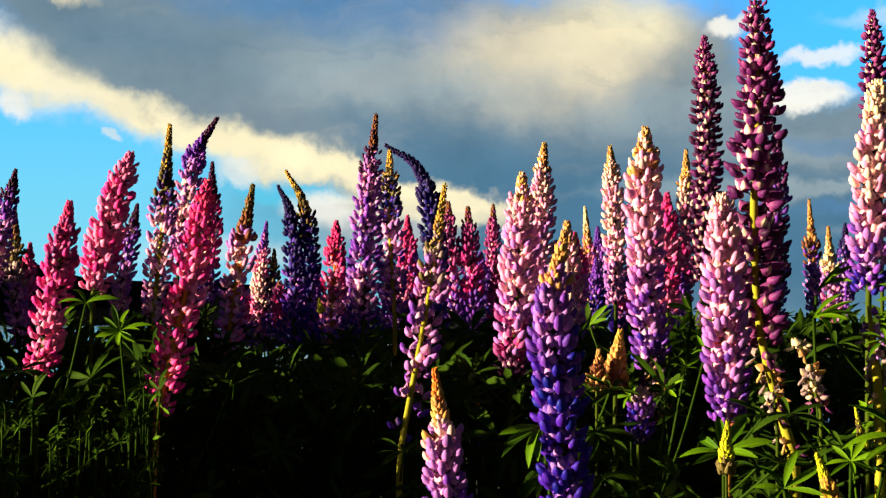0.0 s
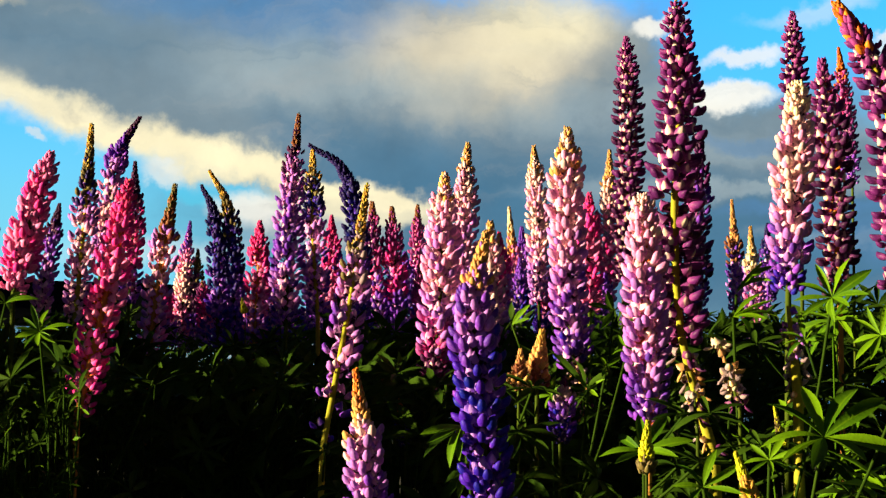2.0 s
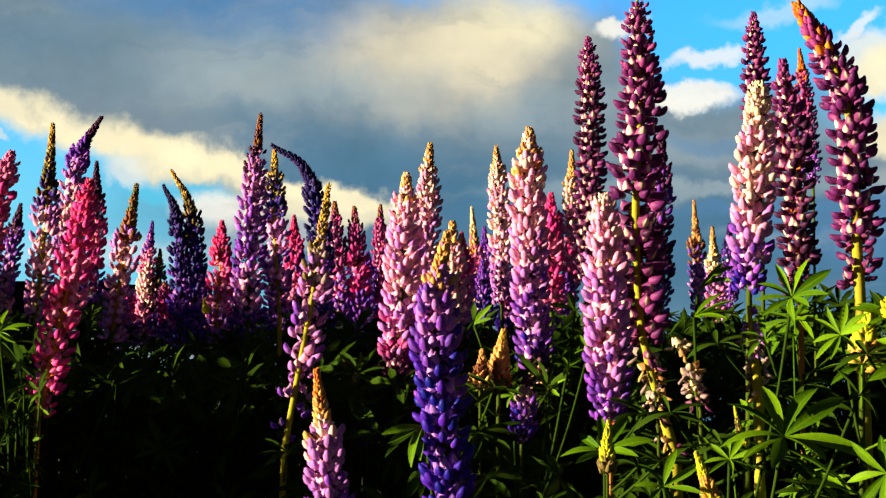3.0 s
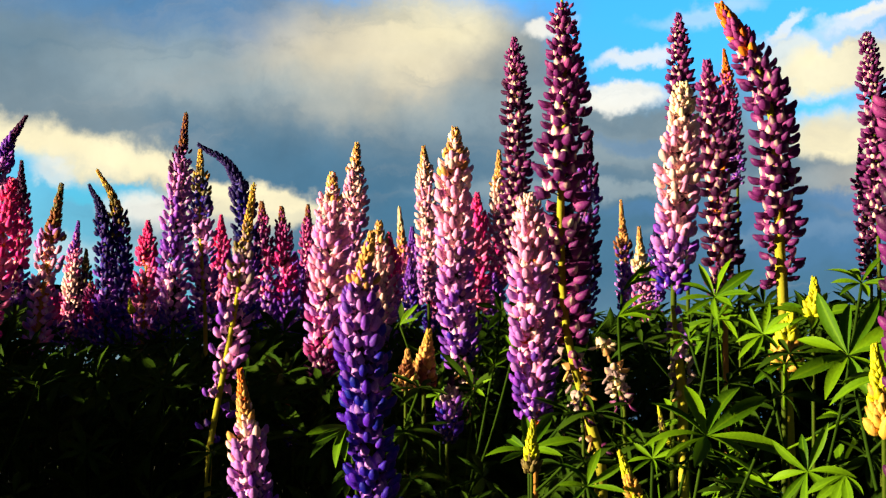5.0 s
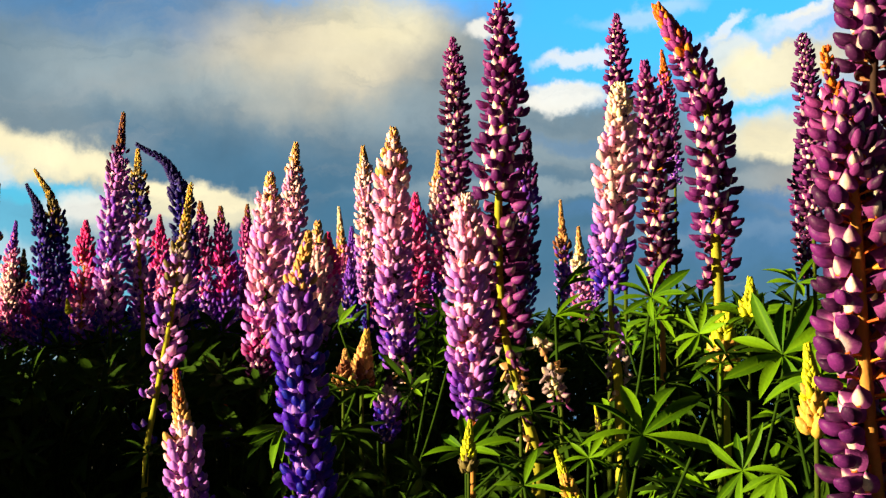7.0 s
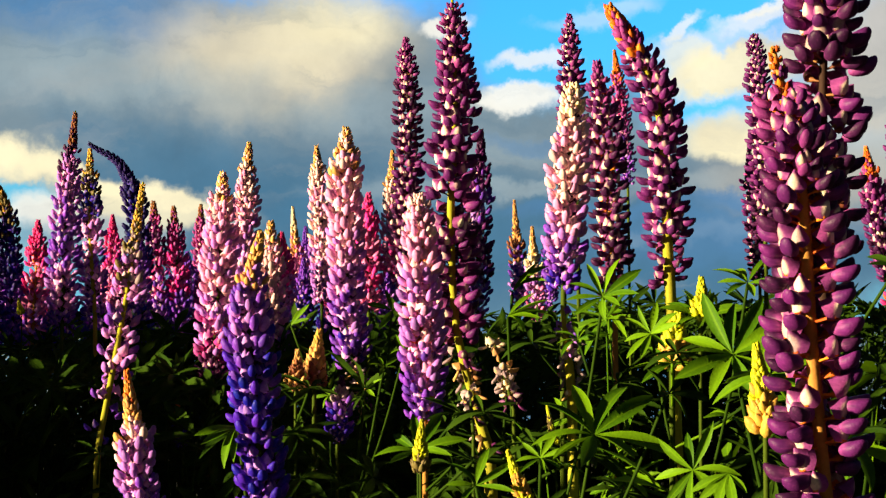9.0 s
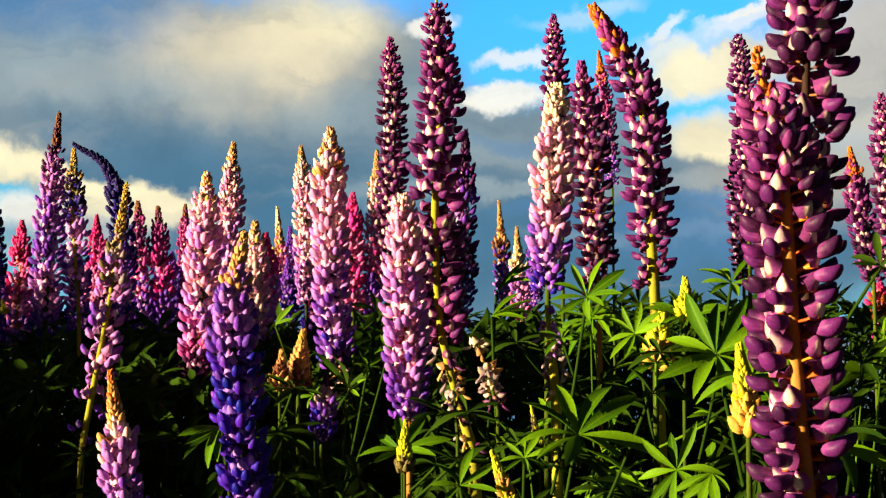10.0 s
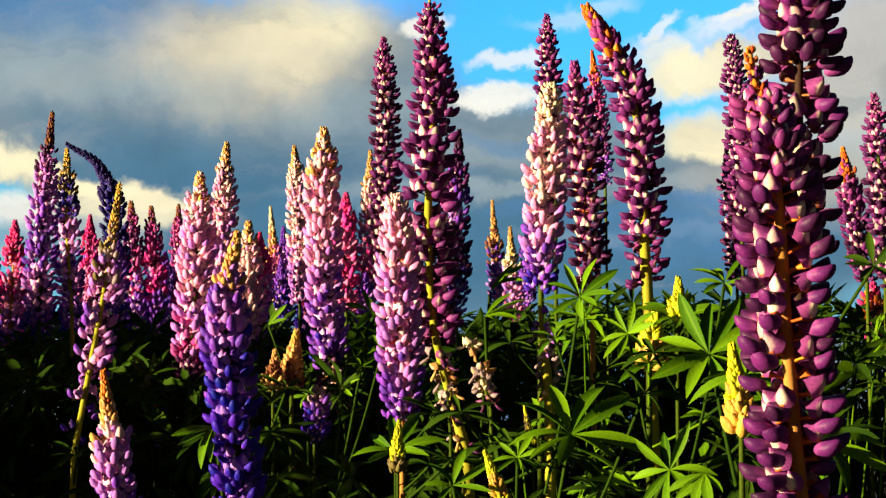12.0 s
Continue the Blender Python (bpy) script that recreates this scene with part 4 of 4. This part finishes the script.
lupin((0.253, 1.091, 0.966), (0.282, 1.084, 0.686), 0.0542, "mauve purple mauve plum purple plum purple purple plum purple plum".split(), "large close purple lupin with cream blazes and an orange stem", mid=[(0.266, 1.088, 0.900), (0.272, 1.086, 0.798)], buds=0.12, bud_tone="orange", taper=0.42, single=True, stem=STEM_ORANGE, gap=0.08, bare=0.28, thick=0.85, spacing=1.03, shade=False, leaves=3, close=True, plump=0.85)
lupin((0.338, 1.305, 1.080), (0.333, 1.307, 0.855), 0.059, "purple purple plum purple plum plum plum".split(), "large dark purple lupin, tip out of sight", buds=0.05, single=True, stem=STEM_DARK, gap=0.16, spacing=1.3, shade=False, leaves=3, thick=0.75, close=True)
lupin((0.722, 2.498, 1.098), (0.733, 2.494, 0.879), 0.0424, "mauve purple plum purple plum".split(), "dark purple lupin spike beside an orange-tipped one", buds=0.06, shade=True, leaves=3, gap=0.1, thick=0.75, single=True, spacing=1.12)
lupin((0.737, 2.701, 1.049), (0.766, 2.693, 0.869), 0.0425, "orange mauve purple plum purple".split(), "purple lupin with an orange budded tip", buds=0.25, fine=True, shade=True, leaves=3, gap=0.1, thick=0.75, single=True)
lupin((0.741, 2.492, 1.037), (0.743, 2.491, 0.851), 0.0398, "orange plum plum plum".split(), "dark lupin spike at the edge of the bed", shade=True, leaves=3, gap=0.1, thick=0.75, single=True, spacing=1.12)
lupin((0.882, 3.076, 0.876), (0.889, 3.074, 0.773), 0.0521, "red orange magenta red".split(), "faded red lupin at the back", gap=0.2, fine=True, blaze="rose", shade=True, leaves=3, thick=0.75)
lupin((0.271, 2.183, 0.837), (0.281, 2.182, 0.739), 0.0370, "violet lilac ash ash tan".split(), "withered lilac flowers on a green stem", buds=0, gap=0.25, wilt=0.9, thick=1.8, stem=STEM_YELLOW, shade=True, leaves=3, single=True)
lupin((-0.460, 3.369, 0.857), (-0.455, 3.369, 0.832), 0.0184, "lime lime".split(), "tiny yellow flower bud among violet spikes", buds=1.0, leaves=1, fine=True, blaze="shell", plump=1.6, gap=0.1, thick=0.75)
lupin((-0.400, 3.376, 0.858), (-0.398, 3.377, 0.836), 0.0148, "lime lime".split(), "tiny green flower bud among violet spikes", buds=1.0, leaves=1, fine=True, blaze="shell", plump=1.6, gap=0.1, thick=0.75)
lupin((0.183, 1.992, 0.798), (0.201, 1.990, 0.735), 0.0316, "cream tan ash cream plum".split(), "withering cream lupin flowers on a thin stalk", blaze="tan", buds=0, gap=0.25, wilt=0.7, shade=True, leaves=3, thick=0.75, single=True)
lupin((0.174, 2.193, 0.749), (0.178, 2.193, 0.701), 0.0336, "ash plum tan".split(), "withered brown flowers low on a stem", buds=0, gap=0.4, wilt=0.9, thick=0.75, single=True)
lupin((0.108, 1.897, 0.729), (0.107, 1.897, 0.682), 0.0250, "lime lime lime olive".split(), "upright green flower bud among leaves", buds=1.0, fine=True, blaze="shell", leaves=2, plump=1.6, gap=0.1, thick=0.75)
lupin((0.177, 1.791, 0.707), (0.193, 1.790, 0.657), 0.0260, "lime lime gold lime".split(), "yellow-green flower bud low among leaves", buds=1.0, fine=True, blaze="shell", shade=False, leaves=3, plump=1.6, gap=0.1, thick=0.75)
lupin((0.260, 1.171, 0.805), (0.265, 1.170, 0.753), 0.0273, "lime lime lime gold gold".split(), "yellow budded lupin, golden at its foot", buds=0.95, taper=0.3, leaves=0, fine=True, blaze="shell", shade=False, plump=1.6, gap=0.1, thick=0.75, single=True)
lupin((0.378, 1.964, 0.859), (0.377, 1.964, 0.820), 0.0310, "lime lime lime".split(), "small yellow-green flower bud", buds=1.0, fine=True, blaze="shell", shade=True, leaves=3, plump=1.6, gap=0.1, thick=0.75, single=True)
lupin((0.366, 2.017, 0.830), (0.359, 2.018, 0.772), 0.0470, "lime lime lime gold".split(), "pale green budded side spike", buds=1.0, fine=True, blaze="shell", shade=False, leaves=3, plump=1.6, gap=0.1, thick=0.75, single=True)
lupin((0.227, 1.937, 0.742), (0.235, 1.936, 0.704), 0.0137, "lime olive lime".split(), "small green flower bud on a thin stem", buds=1.0, fine=True, blaze="shell", shade=True, leaves=3, plump=1.6, gap=0.1, thick=0.75)
# back row: dark violet and blue feet hold the shade in their tones
lupin((-0.767, 4.400, 0.912), (-0.761, 4.400, 0.765), 0.0546, "magenta pink violet".split(), "pink and violet lupin in the back row", buds=0.3, fine=True, blaze="rose", gap=0.1, thick=0.75)
lupin((-0.868, 5.262, 0.936), (-0.877, 5.261, 0.761), 0.0586, "magenta pink violet".split(), "pink and violet lupin in the back row", buds=0.3, fine=True, blaze="rose", gap=0.1, thick=0.75)
lupin((-0.677, 4.368, 0.903), (-0.668, 4.370, 0.759), 0.0524, "magenta pink violet".split(), "pink and violet lupin in the back row", bud_tone="brown", buds=0.13, fine=True, blaze="rose", gap=0.1, thick=0.75)
lupin((-0.695, 4.799, 0.983), (-0.702, 4.798, 0.770), 0.0528, "violet violet blue blue".split(), "violet lupin in the back row", buds=0.2, fine=True, blaze="shell", gap=0.1, thick=0.75)
lupin((-0.658, 4.795, 0.947), (-0.655, 4.796, 0.760), 0.0577, "magenta violet blue".split(), "magenta lupin in the back row", buds=0.2, fine=True, blaze="shell", gap=0.1, thick=0.75)
lupin((-0.579, 4.484, 0.904), (-0.573, 4.485, 0.756), 0.0514, "magenta pink violet".split(), "pink and violet lupin in the back row", buds=0.2, fine=True, blaze="rose", gap=0.1, thick=0.75)
lupin((-0.672, 5.500, 0.944), (-0.674, 5.500, 0.736), 0.0636, "magenta pink violet".split(), "pink and violet lupin in the back row", buds=0.3, fine=True, blaze="rose", gap=0.1, thick=0.75)
lupin((-0.539, 4.757, 0.915), (-0.548, 4.756, 0.766), 0.0574, "magenta violet blue".split(), "magenta lupin in the back row", buds=0.3, fine=True, blaze="shell", gap=0.1, thick=0.75)
lupin((-0.529, 5.235, 0.980), (-0.538, 5.234, 0.762), 0.0653, "violet lilac violet blue".split(), "lilac lupin in the back row", buds=0.12, fine=True, blaze="shell", gap=0.1, thick=0.75)
lupin((-0.470, 4.961, 0.986), (-0.479, 4.960, 0.747), 0.0555, "violet lilac violet blue".split(), "lilac lupin in the back row", buds=0.2, fine=True, blaze="shell", gap=0.1, thick=0.75)
lupin((-0.466, 5.567, 0.945), (-0.468, 5.566, 0.757), 0.0642, "violet lilac violet blue".split(), "lilac lupin in the back row", buds=0.12, fine=True, blaze="shell", gap=0.1, thick=0.75)
lupin((-0.409, 5.381, 0.982), (-0.401, 5.381, 0.767), 0.0620, "magenta pink violet".split(), "pink and violet lupin in the back row", buds=0.3, fine=True, blaze="rose", gap=0.1, thick=0.75)
lupin((-0.305, 4.651, 0.908), (-0.310, 4.650, 0.772), 0.0564, "violet violet blue blue".split(), "violet lupin in the back row", buds=0.2, fine=True, blaze="shell", gap=0.1, thick=0.75)
lupin((-0.272, 4.713, 0.978), (-0.270, 4.713, 0.772), 0.0558, "violet violet blue blue".split(), "violet lupin in the back row", buds=0.2, fine=True, blaze="shell", gap=0.1, thick=0.75)
lupin((-0.221, 4.410, 0.940), (-0.220, 4.410, 0.753), 0.0492, "magenta pink violet".split(), "pink and violet lupin in the back row", bud_tone="brown", buds=0.13, fine=True, blaze="rose", gap=0.1, thick=0.75)
lupin((-0.194, 5.158, 0.940), (-0.201, 5.158, 0.752), 0.0606, "magenta violet blue".split(), "magenta lupin in the back row", buds=0.2, fine=True, blaze="shell", gap=0.1, thick=0.75)
lupin((-0.129, 4.555, 0.974), (-0.138, 4.555, 0.779), 0.0532, "magenta pink violet".split(), "pink and violet lupin in the back row", buds=0.3, fine=True, blaze="rose", gap=0.1, thick=0.75)
lupin((-0.112, 5.500, 0.975), (-0.103, 5.500, 0.754), 0.0643, "plum purple violet blue".split(), "dark purple lupin in the back row", buds=0.12, fine=True, gap=0.1, thick=0.75)
lupin((-0.080, 5.484, 0.962), (-0.072, 5.484, 0.748), 0.0620, "navy violet blue".split(), "dark blue lupin in the back row", buds=0.12, fine=True, blaze="shell", gap=0.1, thick=0.75)
lupin((-0.011, 4.716, 0.965), (-0.013, 4.716, 0.780), 0.0525, "violet violet blue blue".split(), "violet lupin in the back row", buds=0.3, fine=True, blaze="shell", gap=0.1, thick=0.75)
lupin((0.040, 5.168, 0.971), (0.048, 5.167, 0.737), 0.0616, "violet violet blue blue".split(), "violet lupin in the back row", buds=0.3, fine=True, blaze="shell", gap=0.1, thick=0.75)
lupin((0.091, 5.547, 1.011), (0.079, 5.547, 0.734), 0.0665, "magenta pink violet".split(), "pink and violet lupin in the back row", bud_tone="brown", buds=0.13, fine=True, blaze="rose", gap=0.1, thick=0.75)
lupin((0.101, 4.304, 0.937), (0.105, 4.304, 0.774), 0.0537, "violet violet blue blue".split(), "violet lupin in the back row", buds=0.3, fine=True, blaze="shell", gap=0.1, thick=0.75)
lupin((0.165, 4.316, 0.920), (0.158, 4.316, 0.751), 0.0492, "violet lilac violet blue".split(), "lilac lupin in the back row", buds=0.2, fine=True, blaze="shell", gap=0.1, thick=0.75)
lupin((0.264, 5.120, 0.921), (0.254, 5.121, 0.758), 0.0557, "navy violet blue".split(), "dark blue lupin in the back row", buds=0.2, fine=True, blaze="shell", gap=0.1, thick=0.75)
lupin((0.281, 4.774, 0.982), (0.272, 4.775, 0.777), 0.0539, "magenta pink violet".split(), "pink and violet lupin in the back row", buds=0.2, fine=True, blaze="rose", gap=0.1, thick=0.75)
lupin((0.328, 4.915, 0.937), (0.327, 4.915, 0.761), 0.0578, "violet lilac violet blue".split(), "lilac lupin in the back row", buds=0.3, fine=True, blaze="shell", gap=0.1, thick=0.75)
lupin((0.389, 5.278, 0.997), (0.378, 5.278, 0.736), 0.0584, "magenta pink violet".split(), "pink and violet lupin in the back row", buds=0.3, fine=True, blaze="rose", gap=0.1, thick=0.75)


# leaves that stand clear of the mass, each on the nearest plant
PLANTS = [o for o in scene.objects if o.name.split(".")[0] == "lupin"]

def nearest(x, y):
    return min(PLANTS, key=lambda o: (o.location.x - x) ** 2 + (o.location.y - y) ** 2)


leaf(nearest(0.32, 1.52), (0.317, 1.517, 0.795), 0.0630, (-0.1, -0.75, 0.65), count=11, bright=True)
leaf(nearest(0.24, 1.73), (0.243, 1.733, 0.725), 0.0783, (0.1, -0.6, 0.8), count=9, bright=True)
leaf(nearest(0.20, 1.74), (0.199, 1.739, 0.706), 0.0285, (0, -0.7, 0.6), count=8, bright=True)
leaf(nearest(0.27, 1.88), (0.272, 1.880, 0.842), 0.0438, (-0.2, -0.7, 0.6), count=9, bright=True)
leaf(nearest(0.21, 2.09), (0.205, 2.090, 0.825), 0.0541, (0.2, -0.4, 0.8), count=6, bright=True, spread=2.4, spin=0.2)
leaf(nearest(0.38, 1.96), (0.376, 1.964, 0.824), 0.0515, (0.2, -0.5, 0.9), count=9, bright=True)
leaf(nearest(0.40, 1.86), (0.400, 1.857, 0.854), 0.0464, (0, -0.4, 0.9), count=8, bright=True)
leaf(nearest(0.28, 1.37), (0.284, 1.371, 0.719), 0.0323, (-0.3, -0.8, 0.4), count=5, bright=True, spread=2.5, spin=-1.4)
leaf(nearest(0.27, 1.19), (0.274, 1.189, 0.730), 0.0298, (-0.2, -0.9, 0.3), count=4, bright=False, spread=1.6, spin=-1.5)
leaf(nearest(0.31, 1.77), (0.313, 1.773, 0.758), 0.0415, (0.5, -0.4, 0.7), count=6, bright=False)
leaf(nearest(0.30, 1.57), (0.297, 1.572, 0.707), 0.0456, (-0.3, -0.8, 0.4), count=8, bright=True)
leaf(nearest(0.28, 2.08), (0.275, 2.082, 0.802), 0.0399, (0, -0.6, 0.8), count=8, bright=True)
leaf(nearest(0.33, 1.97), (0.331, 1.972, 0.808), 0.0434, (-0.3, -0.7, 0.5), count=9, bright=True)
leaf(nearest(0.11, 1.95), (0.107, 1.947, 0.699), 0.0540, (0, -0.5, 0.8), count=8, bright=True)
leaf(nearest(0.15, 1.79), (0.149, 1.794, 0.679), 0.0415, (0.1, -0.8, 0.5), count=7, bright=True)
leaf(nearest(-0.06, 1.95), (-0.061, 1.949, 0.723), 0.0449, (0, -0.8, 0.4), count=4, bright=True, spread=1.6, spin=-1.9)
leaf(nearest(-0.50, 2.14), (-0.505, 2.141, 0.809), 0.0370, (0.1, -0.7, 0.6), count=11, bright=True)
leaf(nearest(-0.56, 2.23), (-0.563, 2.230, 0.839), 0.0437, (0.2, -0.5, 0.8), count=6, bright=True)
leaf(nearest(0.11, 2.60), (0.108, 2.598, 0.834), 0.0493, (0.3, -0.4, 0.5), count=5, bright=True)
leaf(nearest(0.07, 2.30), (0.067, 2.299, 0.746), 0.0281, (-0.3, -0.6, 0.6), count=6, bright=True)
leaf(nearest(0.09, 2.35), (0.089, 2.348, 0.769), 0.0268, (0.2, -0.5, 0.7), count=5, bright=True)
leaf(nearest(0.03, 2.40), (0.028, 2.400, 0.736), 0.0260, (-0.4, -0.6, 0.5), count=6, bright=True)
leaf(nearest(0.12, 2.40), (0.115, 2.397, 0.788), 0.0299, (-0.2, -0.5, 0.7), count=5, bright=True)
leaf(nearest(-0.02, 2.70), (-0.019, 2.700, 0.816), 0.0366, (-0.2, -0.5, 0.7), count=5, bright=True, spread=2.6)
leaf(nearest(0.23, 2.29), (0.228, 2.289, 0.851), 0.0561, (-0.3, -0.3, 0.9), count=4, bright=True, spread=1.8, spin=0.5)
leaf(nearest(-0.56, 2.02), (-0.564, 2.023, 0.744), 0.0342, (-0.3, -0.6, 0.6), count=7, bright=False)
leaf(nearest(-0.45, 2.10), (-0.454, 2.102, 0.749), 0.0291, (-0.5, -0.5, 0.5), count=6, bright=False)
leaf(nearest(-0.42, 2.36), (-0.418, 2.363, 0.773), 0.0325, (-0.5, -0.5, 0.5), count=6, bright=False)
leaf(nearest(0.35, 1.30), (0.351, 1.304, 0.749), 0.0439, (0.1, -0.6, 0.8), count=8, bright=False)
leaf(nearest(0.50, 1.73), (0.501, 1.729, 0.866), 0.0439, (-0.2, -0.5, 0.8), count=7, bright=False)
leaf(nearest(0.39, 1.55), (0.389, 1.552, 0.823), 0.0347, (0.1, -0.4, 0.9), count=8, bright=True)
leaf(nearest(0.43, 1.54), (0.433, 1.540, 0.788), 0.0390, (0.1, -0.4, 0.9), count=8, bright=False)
